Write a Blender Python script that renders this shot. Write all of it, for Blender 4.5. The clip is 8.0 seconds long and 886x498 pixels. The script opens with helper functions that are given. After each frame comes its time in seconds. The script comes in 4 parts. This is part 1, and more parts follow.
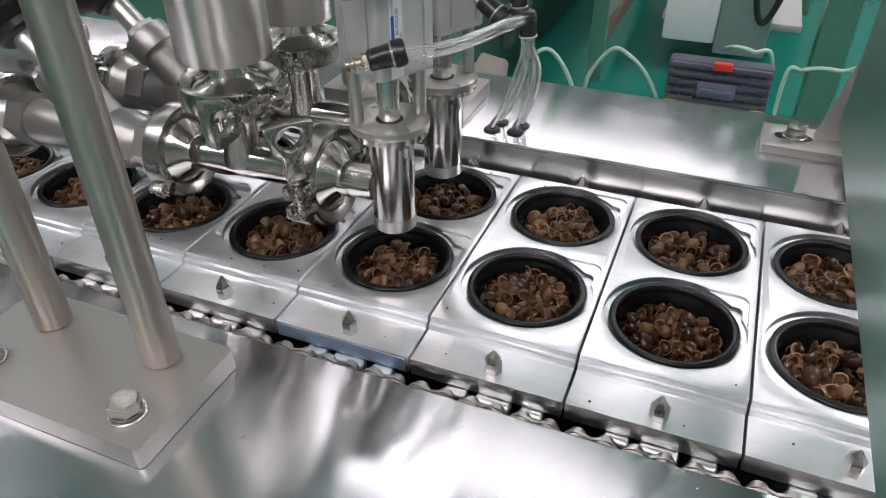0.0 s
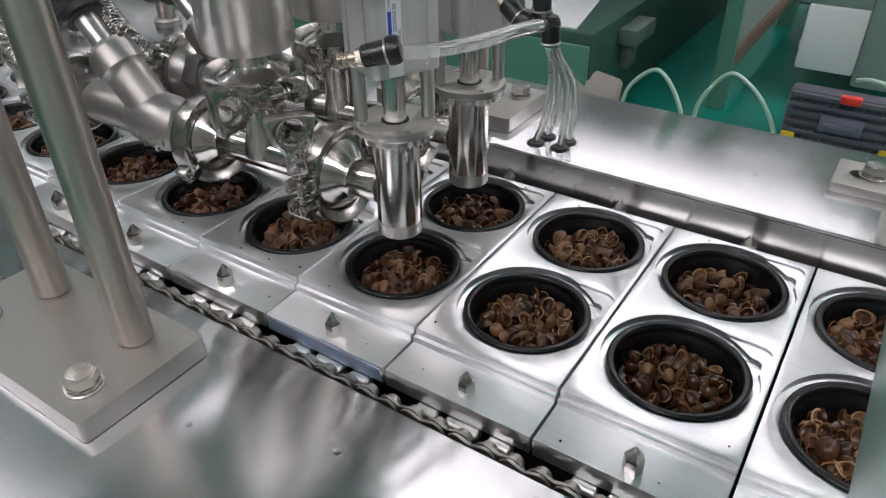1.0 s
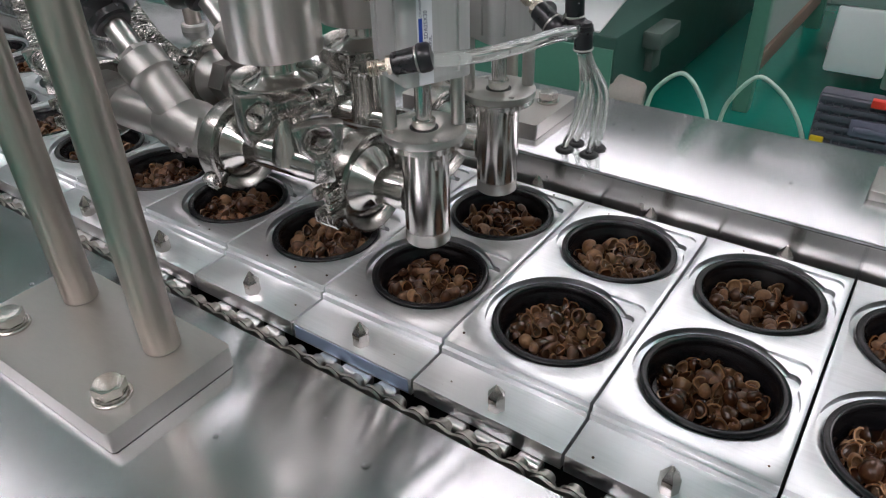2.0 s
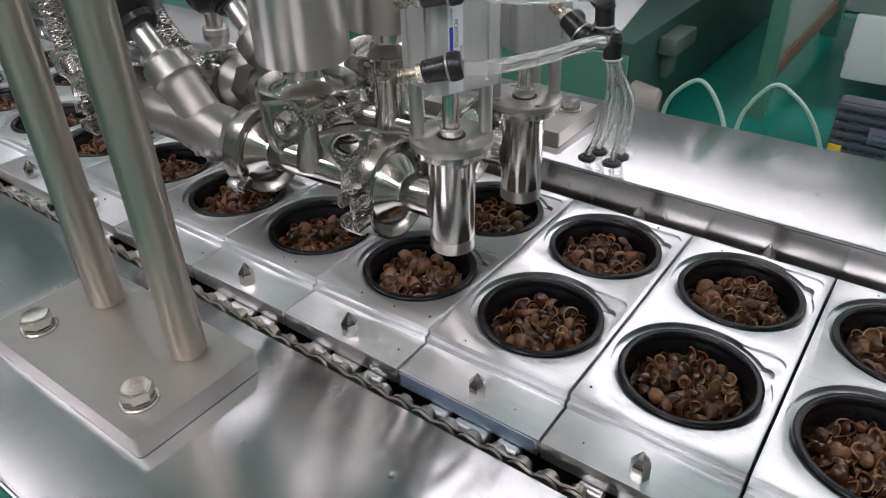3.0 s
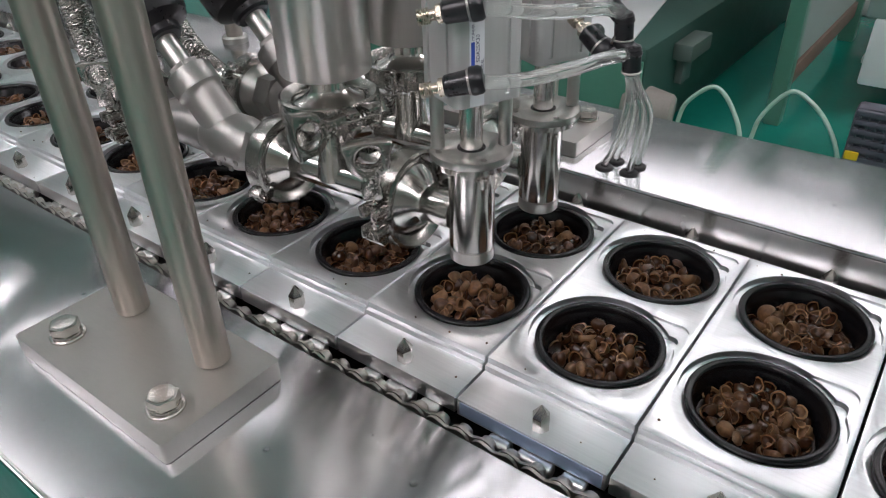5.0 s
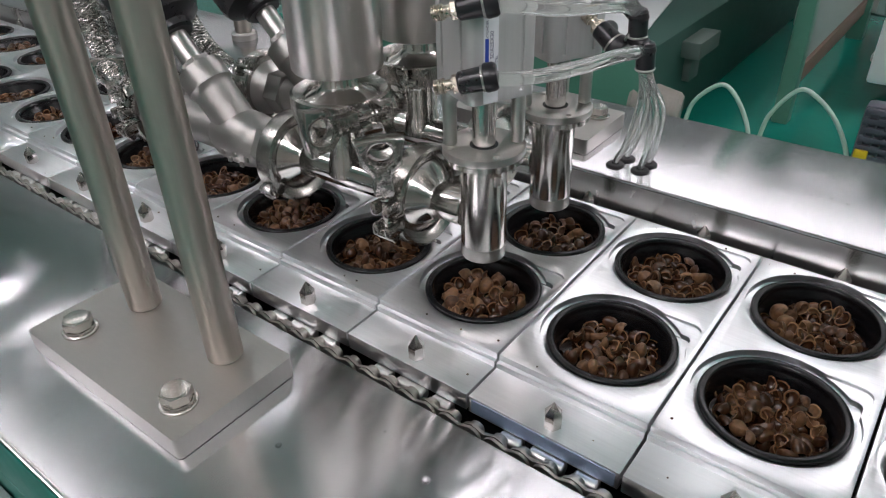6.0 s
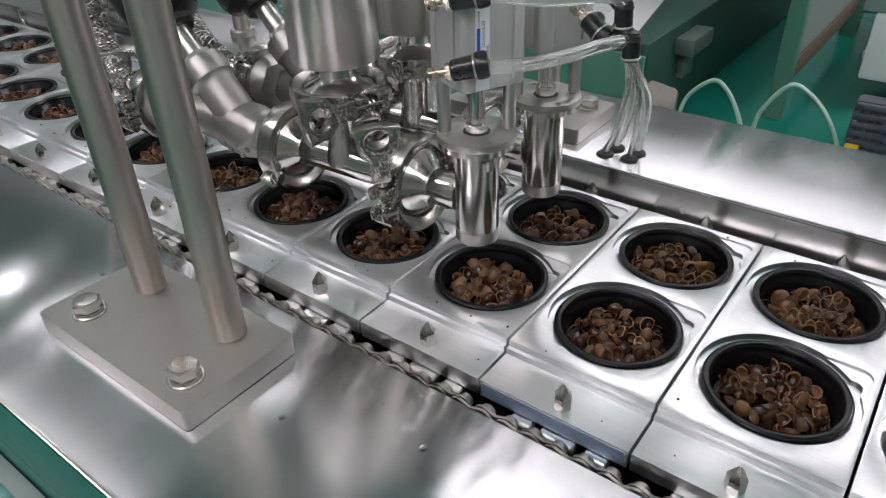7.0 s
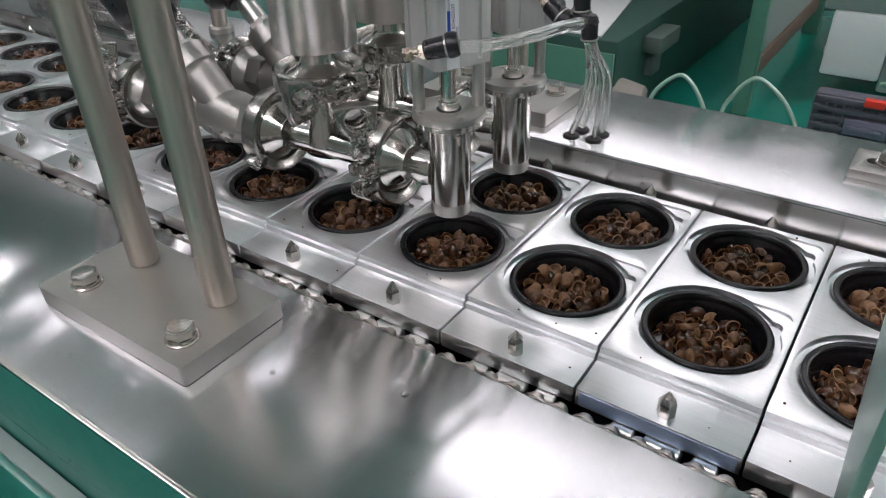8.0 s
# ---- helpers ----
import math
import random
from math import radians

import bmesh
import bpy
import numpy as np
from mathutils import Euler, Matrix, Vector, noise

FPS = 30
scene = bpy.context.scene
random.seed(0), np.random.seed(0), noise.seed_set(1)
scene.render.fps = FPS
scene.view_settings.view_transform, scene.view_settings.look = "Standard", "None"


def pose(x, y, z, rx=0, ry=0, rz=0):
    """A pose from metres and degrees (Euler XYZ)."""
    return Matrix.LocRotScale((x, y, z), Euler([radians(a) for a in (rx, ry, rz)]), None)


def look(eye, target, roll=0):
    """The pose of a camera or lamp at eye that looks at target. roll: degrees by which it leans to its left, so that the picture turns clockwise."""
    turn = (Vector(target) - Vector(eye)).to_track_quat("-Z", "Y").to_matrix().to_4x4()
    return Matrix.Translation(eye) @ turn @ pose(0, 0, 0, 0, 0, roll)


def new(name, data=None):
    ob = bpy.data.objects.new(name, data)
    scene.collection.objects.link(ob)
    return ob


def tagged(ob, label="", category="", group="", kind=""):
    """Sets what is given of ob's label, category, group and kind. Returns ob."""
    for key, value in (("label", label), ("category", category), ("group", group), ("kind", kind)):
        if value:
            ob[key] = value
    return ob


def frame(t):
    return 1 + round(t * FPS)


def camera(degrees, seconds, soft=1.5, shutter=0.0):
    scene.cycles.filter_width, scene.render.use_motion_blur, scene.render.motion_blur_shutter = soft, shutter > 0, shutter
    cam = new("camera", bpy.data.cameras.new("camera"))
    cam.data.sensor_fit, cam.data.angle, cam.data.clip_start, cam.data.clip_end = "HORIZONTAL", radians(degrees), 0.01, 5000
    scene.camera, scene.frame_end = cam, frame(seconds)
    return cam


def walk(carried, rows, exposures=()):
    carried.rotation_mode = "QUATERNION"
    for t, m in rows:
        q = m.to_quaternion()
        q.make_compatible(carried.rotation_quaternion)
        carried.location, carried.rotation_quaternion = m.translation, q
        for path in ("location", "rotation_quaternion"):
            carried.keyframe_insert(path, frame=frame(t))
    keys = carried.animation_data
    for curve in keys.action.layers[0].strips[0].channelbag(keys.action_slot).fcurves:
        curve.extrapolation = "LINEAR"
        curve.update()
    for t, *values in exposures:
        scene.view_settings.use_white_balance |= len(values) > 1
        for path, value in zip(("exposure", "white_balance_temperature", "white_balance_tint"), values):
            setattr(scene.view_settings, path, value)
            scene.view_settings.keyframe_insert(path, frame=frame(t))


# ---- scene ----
cam = camera(64.0, 8.0, soft=1.15)
PATH = [
    (0, (0.0898, -0.2885, 0.2853), (0.0264, -0.1374, 0.1705), -0.6),
    (0.5, (0.1304, -0.2595, 0.2717), (0.0459, -0.1175, 0.159), -0.1),
    (1, (0.1463, -0.2399, 0.271), (0.0539, -0.1018, 0.1597), -0.9),
    (2.5, (0.1317, -0.2363, 0.2708), (0.0332, -0.1018, 0.1603), -1.5),
    (3, (0.1284, -0.24, 0.273), (0.0286, -0.1058, 0.1632), -1.4),
    (3.5, (0.1254, -0.2413, 0.2773), (0.025, -0.1073, 0.168), -1.6),
    (4, (0.1263, -0.2422, 0.2795), (0.0251, -0.1086, 0.1703), -1.6),
    (5.5, (0.1264, -0.2454, 0.2794), (0.0229, -0.1133, 0.1706), -1.8),
    (6, (0.1228, -0.2468, 0.279), (0.019, -0.1154, 0.1697), -1.8),
    (6.5, (0.126, -0.2529, 0.2761), (0.0223, -0.1215, 0.1666), -2.2),
    (7, (0.1362, -0.2622, 0.2796), (0.033, -0.1303, 0.1702), -2.0),
    (7.5, (0.1586, -0.2765, 0.275), (0.0587, -0.1416, 0.1662), -1.9),
    (8, (0.1602, -0.2941, 0.2786), (0.0619, -0.1581, 0.1699), -1.9),
]
walk(cam, [(t, look(eye, target, roll)) for t, eye, target, roll in PATH], [(0.0, 0.30), (0.5, 0.15), (1.0, 0.13), (8.0, 0.12)])

# ---- light: a closed factory hall with unseen ceiling lamps, some added as fill ----
world = bpy.data.worlds.new("world")
scene.world = world
world.use_nodes = True
world.node_tree.nodes["Background"].inputs[0].default_value = (0.8, 0.9, 1.0, 1)
world.node_tree.nodes["Background"].inputs[1].default_value = 0.15
LAMP_POWER = 14.0
FLOOR = -0.80
ROOF = 2.15


# ---- materials ----
def material(name, colour, rough, metal=0.0, spots=(), grain=None, bump=0.0, brushed=None, **more):
    """grain: (scale xyz, amount on roughness, amount on colour); spots: (scale, amount)."""
    m = bpy.data.materials.new(name)
    m.use_nodes = True
    nt = m.node_tree
    b = nt.nodes["Principled BSDF"]
    b.inputs["Base Color"].default_value = (*colour, 1)
    b.inputs["Roughness"].default_value = rough
    b.inputs["Metallic"].default_value = metal
    for key, value in more.items():
        b.inputs[key.replace("_", " ")].default_value = value
    link = nt.links.new
    coord = nt.nodes.new("ShaderNodeTexCoord")
    if brushed:
        tangent = nt.nodes.new("ShaderNodeCombineXYZ")
        for i in range(3):
            tangent.inputs[i].default_value = brushed[0][i]
        link(tangent.outputs[0], b.inputs["Tangent"])
        b.inputs["Anisotropic"].default_value = brushed[1]
    if grain:
        mapping = nt.nodes.new("ShaderNodeMapping")
        mapping.inputs["Scale"].default_value = grain[0]
        link(coord.outputs["Object"], mapping.inputs[0])
        tex = nt.nodes.new("ShaderNodeTexNoise")
        tex.inputs["Scale"].default_value = 1.0
        tex.inputs["Detail"].default_value = 5
        link(mapping.outputs[0], tex.inputs["Vector"])
        big = nt.nodes.new("ShaderNodeTexNoise")
        big.inputs["Scale"].default_value = spots[0] if spots else 12
        big.inputs["Detail"].default_value = 4
        link(coord.outputs["Object"], big.inputs["Vector"])
        add = nt.nodes.new("ShaderNodeMath")
        add.operation = "MULTIPLY_ADD"
        link(big.outputs[0], add.inputs[0])
        add.inputs[1].default_value = spots[1] if spots else 0.3
        link(tex.outputs[0], add.inputs[2])
        rng = nt.nodes.new("ShaderNodeMapRange")
        rng.inputs["From Min"].default_value = 0.3
        rng.inputs["From Max"].default_value = 0.7 + (spots[1] if spots else 0.3)
        rng.inputs["To Min"].default_value = max(0.02, rough - grain[1])
        rng.inputs["To Max"].default_value = rough + grain[1]
        link(add.outputs[0], rng.inputs["Value"])
        link(rng.outputs[0], b.inputs["Roughness"])
        mix = nt.nodes.new("ShaderNodeMix")
        mix.data_type = "RGBA"
        mix.inputs[6].default_value = (*[c * (1 - grain[2]) for c in colour], 1)
        mix.inputs[7].default_value = (*[min(1, c * (1 + grain[2])) for c in colour], 1)
        link(add.outputs[0], mix.inputs[0])
        link(mix.outputs[2], b.inputs["Base Color"])
        if bump:
            bp = nt.nodes.new("ShaderNodeBump")
            bp.inputs["Strength"].default_value = bump
            bp.inputs["Distance"].default_value = 0.0004
            link(tex.outputs[0], bp.inputs["Height"])
            link(bp.outputs[0], b.inputs["Normal"])
    return m


DECK = material("brushed_sheet_steel", (0.56, 0.56, 0.575), 0.15, 1, (3, 0.3), ((160, 2.5, 20), 0.025, 0.06), 0.002, ((0, 1, 0), 1.0))
WALLSTEEL = material("rolled_sheet_steel", (0.50, 0.49, 0.475), 0.25, 1, (55, 0.9), ((60, 20, 9), 0.08, 0.16), 0.55, ((0, 0, 1), 0.5))
ALU = material("milled_aluminium", (0.80, 0.805, 0.82), 0.35, 1, (26, 0.9), ((22, 700, 700), 0.09, 0.12), 0.12, ((0, 1, 0), 0.35))
PLATE = material("satin_steel_plate", (0.42, 0.41, 0.385), 0.42, 1, (30, 0.8), ((120, 700, 120), 0.07, 0.07), 0.05)
POST = material("turned_steel_bar", (0.44, 0.40, 0.355), 0.36, 1, (14, 0.4), ((700, 700, 9), 0.05, 0.10), 0.05, ((0, 0, 1), 0.8))
POLISHED = material("polished_stainless", (0.68, 0.66, 0.63), 0.17, 1, (40, 0.6), ((150, 150, 150), 0.05, 0.05))
BRUSHED = material("brushed_stainless", (0.53, 0.515, 0.49), 0.33, 1, (20, 0.5), ((500, 500, 12), 0.05, 0.10), 0.05, ((0, 0, 1), 0.45))
CLAMPSTEEL = material("tumbled_stainless", (0.41, 0.395, 0.37), 0.26, 1, (60, 0.8), ((500, 500, 500), 0.05, 0.08), 0.02)
CAST = material("cast_stainless", (0.35, 0.34, 0.32), 0.42, 1, (90, 0.9), ((800, 800, 800), 0.08, 0.12), 0.30)
BOLT = material("bolt_steel", (0.56, 0.54, 0.51), 0.20, 1, (120, 0.5), ((300, 300, 300), 0.03, 0.05))
CHAIN = material("oiled_chain_steel", (0.34, 0.32, 0.29), 0.36, 1, (120, 0.9), ((300, 300, 300), 0.10, 0.20), 0.15)
TABSTEEL = material("bright_roller_steel", (0.60, 0.59, 0.57), 0.33, 1, (150, 0.8), ((300, 300, 300), 0.08, 0.10), 0.05)
ANOD = material("anodised_aluminium", (0.54, 0.54, 0.53), 0.42, 0.55, (30, 0.5), ((500, 500, 10), 0.06, 0.08), 0.04, ((0, 0, 1), 0.5))
BRASS = material("nickel_brass", (0.50, 0.45, 0.37), 0.28, 1, (200, 0.5), ((400, 400, 400), 0.06, 0.06))
BLACK = material("black_plastic", (0.012, 0.012, 0.014), 0.30, 0, (60, 0.6), ((300, 300, 300), 0.08, 0.2), 0.05)
CUPBLACK = material("glossy_black_tray_plastic", (0.005, 0.005, 0.006), 0.24, 0, (60, 0.6), ((200, 200, 200), 0.06, 0.2), Specular_IOR_Level=0.38)
TROUGHSHADE = material("black_trough_shade", (0.010, 0.010, 0.011), 0.6, 0, (30, 0.5), ((90, 90, 90), 0.1, 0.3))
RUBBER = material("black_rubber", (0.015, 0.015, 0.016), 0.5, 0, (80, 0.5), ((300, 300, 300), 0.1, 0.2))
BLUEEDGE = material("blue_marked_aluminium", (0.48, 0.60, 0.78), 0.55, 1, (25, 0.7), ((20, 320, 300), 0.08, 0.08), 0.02)
LABELW = material("white_label", (0.80, 0.82, 0.84), 0.35, 0, (90, 0.4), ((200, 200, 200), 0.05, 0.03))
INK = material("blue_black_ink", (0.03, 0.04, 0.10), 0.5)
FLOORGREEN = material("green_epoxy_floor", (0.006, 0.18, 0.135), 0.20, 0, (3, 0.9), ((30, 30, 30), 0.07, 0.10), 0.02)
GREENPAINT = material("green_machine_paint", (0.10, 0.26, 0.19), 0.35, 0, (8, 0.6), ((60, 60, 60), 0.08, 0.06), 0.05)
TEALPAINT = material("teal_green_base_paint", (0.03, 0.17, 0.135), 0.32, 0, (8, 0.6), ((60, 60, 60), 0.08, 0.10), 0.05)
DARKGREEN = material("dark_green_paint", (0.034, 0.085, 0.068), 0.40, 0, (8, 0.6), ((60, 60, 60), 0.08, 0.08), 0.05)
# grey-green made paler in place of light and haze on the frame's panels
DIMGREEN = material("lightened_grey_green_paint", (0.24, 0.30, 0.28), 0.45, 0, (6, 0.7), ((40, 40, 40), 0.08, 0.10), 0.05)
CEILGREY = material("grey_ceiling", (0.76, 0.75, 0.74), 0.7, 0, (4, 0.6), ((50, 50, 50), 0.05, 0.05), 0.1)
WALLGREY = material("grey_hall_wall", (0.46, 0.47, 0.46), 0.6, 0, (4, 0.6), ((50, 50, 50), 0.05, 0.05), 0.1)
WARMWALL = material("warm_grey_wall", (0.42, 0.40, 0.38), 0.6, 0, (4, 0.6), ((50, 50, 50), 0.05, 0.05), 0.1)
WHITEWALL = material("white_wall_paint", (0.72, 0.74, 0.74), 0.6, 0, (4, 0.6), ((50, 50, 50), 0.05, 0.03), 0.1)
GREYPANEL = material("pale_grey_panel", (0.46, 0.47, 0.45), 0.45, 0, (5, 0.6), ((50, 50, 50), 0.05, 0.05), 0.05)
TOOLGREY = material("grey_ribbed_plastic", (0.085, 0.088, 0.11), 0.45, 0, (40, 0.5), ((300, 300, 300), 0.06, 0.1), 0.1)
LATCHRED = material("red_plastic", (0.75, 0.05, 0.03), 0.4, 0, (40, 0.4), ((300, 300, 300), 0.05, 0.05))
LATCHYELLOW = material("yellow_plastic", (0.75, 0.50, 0.02), 0.4, 0, (40, 0.4), ((300, 300, 300), 0.05, 0.05))
TOOLPALE = material("lavender_grey_plastic", (0.16, 0.16, 0.22), 0.45, 0, (40, 0.5), ((300, 300, 300), 0.06, 0.1), 0.1)
BOXGREY = material("dim_grey_green_enclosure", (0.10, 0.135, 0.12), 0.45, 0, (5, 0.6), ((50, 50, 50), 0.05, 0.05), 0.05)
MOTORGREY = material("warm_grey_cast_housing", (0.27, 0.245, 0.22), 0.5, 0, (20, 0.6), ((120, 120, 120), 0.08, 0.12), 0.1)
BROWN = material("brown_primer_rail", (0.15, 0.105, 0.08), 0.5, 0, (12, 0.6), ((80, 80, 80), 0.08, 0.15), 0.08)
PALETUBE = material("pale_green_air_tube", (0.42, 0.60, 0.50), 0.3, 0, (40, 0.4), ((300, 300, 300), 0.05, 0.05))


def clear(name, colour, rough, ior, through_it=1.0):
    m = bpy.data.materials.new(name)
    m.use_nodes = True
    b = m.node_tree.nodes["Principled BSDF"]
    b.inputs["Base Color"].default_value = (*colour, 1)
    b.inputs["Roughness"].default_value = rough
    b.inputs["IOR"].default_value = ior
    b.inputs["Transmission Weight"].default_value = through_it
    return m


TUBE = clear("clear_polyurethane_tube", (0.96, 0.98, 0.96), 0.04, 1.18, 0.965)
DROP = clear("water_drop", (0.98, 0.98, 0.98), 0.0, 1.33)
GUARD = clear("cloudy_green_acrylic", (0.13, 0.31, 0.25), 0.30, 1.45, 0.35)


def glowing(name, colour, strength):
    m = bpy.data.materials.new(name)
    m.use_nodes = True
    b = m.node_tree.nodes["Principled BSDF"]
    b.inputs["Base Color"].default_value = (0.8, 0.8, 0.8, 1)
    b.inputs["Emission Color"].default_value = (*colour, 1)
    b.inputs["Emission Strength"].default_value = strength
    return m


LAMPGLOW = glowing("lamp_diffuser", (1.0, 0.92, 0.98), LAMP_POWER)


def cereal_material(name, deep, middle, pale):
    m = bpy.data.materials.new(name)
    m.use_nodes = True
    nt = m.node_tree
    b = nt.nodes["Principled BSDF"]
    info = nt.nodes.new("ShaderNodeObjectInfo")
    coord = nt.nodes.new("ShaderNodeTexCoord")
    tex = nt.nodes.new("ShaderNodeTexNoise")
    tex.inputs["Scale"].default_value = 420
    tex.inputs["Detail"].default_value = 6
    nt.links.new(coord.outputs["Object"], tex.inputs["Vector"])
    ramp = nt.nodes.new("ShaderNodeValToRGB")
    ramp.color_ramp.elements[0].color = deep
    ramp.color_ramp.elements[1].color = pale
    mid = ramp.color_ramp.elements.new(0.55)
    mid.color = middle
    blend = nt.nodes.new("ShaderNodeMath")
    blend.operation = "MULTIPLY_ADD"
    blend.inputs[1].default_value = 0.55
    nt.links.new(info.outputs["Random"], blend.inputs[0])
    scaled = nt.nodes.new("ShaderNodeMath")
    scaled.operation = "MULTIPLY"
    scaled.inputs[1].default_value = 0.55
    nt.links.new(tex.outputs[0], scaled.inputs[0])
    nt.links.new(scaled.outputs[0], blend.inputs[2])
    nt.links.new(blend.outputs[0], ramp.inputs[0])
    nt.links.new(ramp.outputs[0], b.inputs["Base Color"])
    rough = nt.nodes.new("ShaderNodeMapRange")
    rough.inputs["To Min"].default_value = 0.11
    rough.inputs["To Max"].default_value = 0.50
    nt.links.new(info.outputs["Random"], rough.inputs["Value"])
    nt.links.new(rough.outputs[0], b.inputs["Roughness"])
    bp = nt.nodes.new("ShaderNodeBump")
    bp.inputs["Strength"].default_value = 0.8
    bp.inputs["Distance"].default_value = 0.0006
    nt.links.new(tex.outputs[0], bp.inputs["Height"])
    nt.links.new(bp.outputs[0], b.inputs["Normal"])
    return m


CEREAL = cereal_material("wet_chocolate_cereal", (0.010, 0.0038, 0.0018, 1), (0.060, 0.023, 0.009, 1), (0.29, 0.150, 0.068, 1))
CEREALLIP = cereal_material("pale_cereal_lip", (0.06, 0.026, 0.011, 1), (0.22, 0.105, 0.045, 1), (0.46, 0.27, 0.13, 1))
SYRUP = material("dark_brown_syrup", (0.016, 0.005, 0.002), 0.16, 0, (60, 0.5), ((200, 200, 200), 0.03, 0.2))


# ---- building tools ----
def finish(name, bm, mat, angle=32):
    bmesh.ops.recalc_face_normals(bm, faces=bm.faces)
    me = bpy.data.meshes.new(name)
    for f in bm.faces:
        f.smooth = True
    bm.to_mesh(me)
    bm.free()
    me.set_sharp_from_angle(angle=radians(angle))
    for one in mat if isinstance(mat, (list, tuple)) else (mat,):
        me.materials.append(one)
    return me


def part(name, bm, mat, parent=None, label="", at=None):
    """Links a bmesh (or a ready mesh) as one mesh object under a thing or a part."""
    me = bm if isinstance(bm, bpy.types.Mesh) else finish(name, bm, mat)
    ob = new(name, me)
    if parent:
        ob.parent = parent
    if at is not None:
        ob.matrix_basis = at
    if label:
        tagged(ob, label)
    return ob


def thing(name, label, category, group="", at=None):
    ob = tagged(new(name), label, category, group)
    ob.empty_display_size = 0.01
    if at is not None:
        ob.matrix_basis = at
    return ob


def structure(name, bm, mat, label="", category=""):
    return tagged(part(name, bm, mat), label, category, kind="structure")


def add(bm, verts, faces):
    vs = [bm.verts.new(v) for v in verts]
    for f in faces:
        bm.faces.new([vs[i] for i in f])
    return vs


def box(x0, x1, y0, y1, z0, z1, bevel=0.0, bm=None, seg=2):
    bm = bm or bmesh.new()
    one = bmesh.new()
    add(one, [(x, y, z) for z in (z0, z1) for y in (y0, y1) for x in (x0, x1)],
        [(0, 2, 3, 1), (4, 5, 7, 6), (0, 1, 5, 4), (2, 6, 7, 3), (0, 4, 6, 2), (1, 3, 7, 5)])
    if bevel:
        bmesh.ops.bevel(one, geom=one.edges[:], offset=bevel, segments=seg, profile=0.5, affect="EDGES")
    merge(bm, one)
    return bm


def merge(bm, other, m=None):
    """Adds other's geometry into bm, moved by m, and frees other."""
    if m is not None:
        other.transform(m)
    other.verts.index_update()
    vs = [bm.verts.new(v.co) for v in other.verts]
    for f in other.faces:
        g = bm.faces.new([vs[v.index] for v in f.verts])
        g.material_index = f.material_index
    other.free()
    return bm


def lathe(profile, seg=40, bm=None, m=None, closed=False):
    """Turns (r, z) points round the z axis; ends on the axis are capped by a fan."""
    one = bmesh.new()
    rings = []
    for r, z in profile:
        if r < 1e-6:
            rings.append([one.verts.new((0, 0, z))])
        else:
            rings.append([one.verts.new((r * math.cos(2 * math.pi * i / seg), r * math.sin(2 * math.pi * i / seg), z)) for i in range(seg)])
    pairs = list(zip(rings, rings[1:]))
    if closed:
        pairs.append((rings[-1], rings[0]))
    for a, b in pairs:
        for i in range(seg):
            j = (i + 1) % seg
            quad = [a[i % len(a)], a[j % len(a)], b[j % len(b)], b[i % len(b)]]
            quad = list(dict.fromkeys(quad))
            if len(quad) > 2:
                one.faces.new(quad)
    if m is not None:
        one.transform(m)
    if bm is None:
        return one
    return merge(bm, one)


def along(p0, p1):
    """A frame at p0 whose z axis runs to p1."""
    d = Vector(p1) - Vector(p0)
    return Matrix.Translation(p0) @ d.to_track_quat("Z", "Y").to_matrix().to_4x4()


def rod(p0, p1, r, r1=None, edge=0.0006, seg=28, bm=None):
    """A round bar from p0 to p1 with slightly broken edges."""
    h = (Vector(p1) - Vector(p0)).length
    r1 = r if r1 is None else r1
    e = min(edge, r * 0.3, h * 0.3)
    return lathe([(0, 0), (r - e, 0), (r, e), (r1, h - e), (r1 - e, h), (0, h)], seg, bm, along(p0, p1))


def hexagon(p0, p1, af, chamfer=0.0012, bm=None, flats=6):
    """A hexagonal bar of that size across flats, its top corners rounded off."""
    one = bmesh.new()
    h = (Vector(p1) - Vector(p0)).length
    r = af / math.sqrt(3) if flats == 6 else af / 2
    rows = [(r - chamfer, 0), (r, chamfer * 0.4), (r, h - chamfer * 0.6), (r - chamfer, h)]
    rings = [[one.verts.new((q * math.cos(2 * math.pi * i / flats), q * math.sin(2 * math.pi * i / flats), z)) for i in range(flats)] for q, z in rows]
    for a, b in zip(rings, rings[1:]):
        for i in range(flats):
            one.faces.new([a[i], a[(i + 1) % flats], b[(i + 1) % flats], b[i]])
    one.faces.new(rings[0][::-1])
    one.faces.new(rings[-1])
    return merge(bm, one, along(p0, p1)) if bm else (one.transform(along(p0, p1)), one)[1]


def smooth_line(points, steps=10):
    """A Catmull-Rom line through the points."""
    ps = [Vector(p) for p in points]
    ps = [2 * ps[0] - ps[1]] + ps + [2 * ps[-1] - ps[-2]]
    out = []
    for a, b, c, d in zip(ps, ps[1:], ps[2:], ps[3:]):
        for i in range(steps):
            t = i / steps
            out.append(0.5 * ((2 * b) + (c - a) * t + (2 * a - 5 * b + 4 * c - d) * t * t + (3 * b - a - 3 * c + d) * t ** 3))
    return out + [ps[-2]]


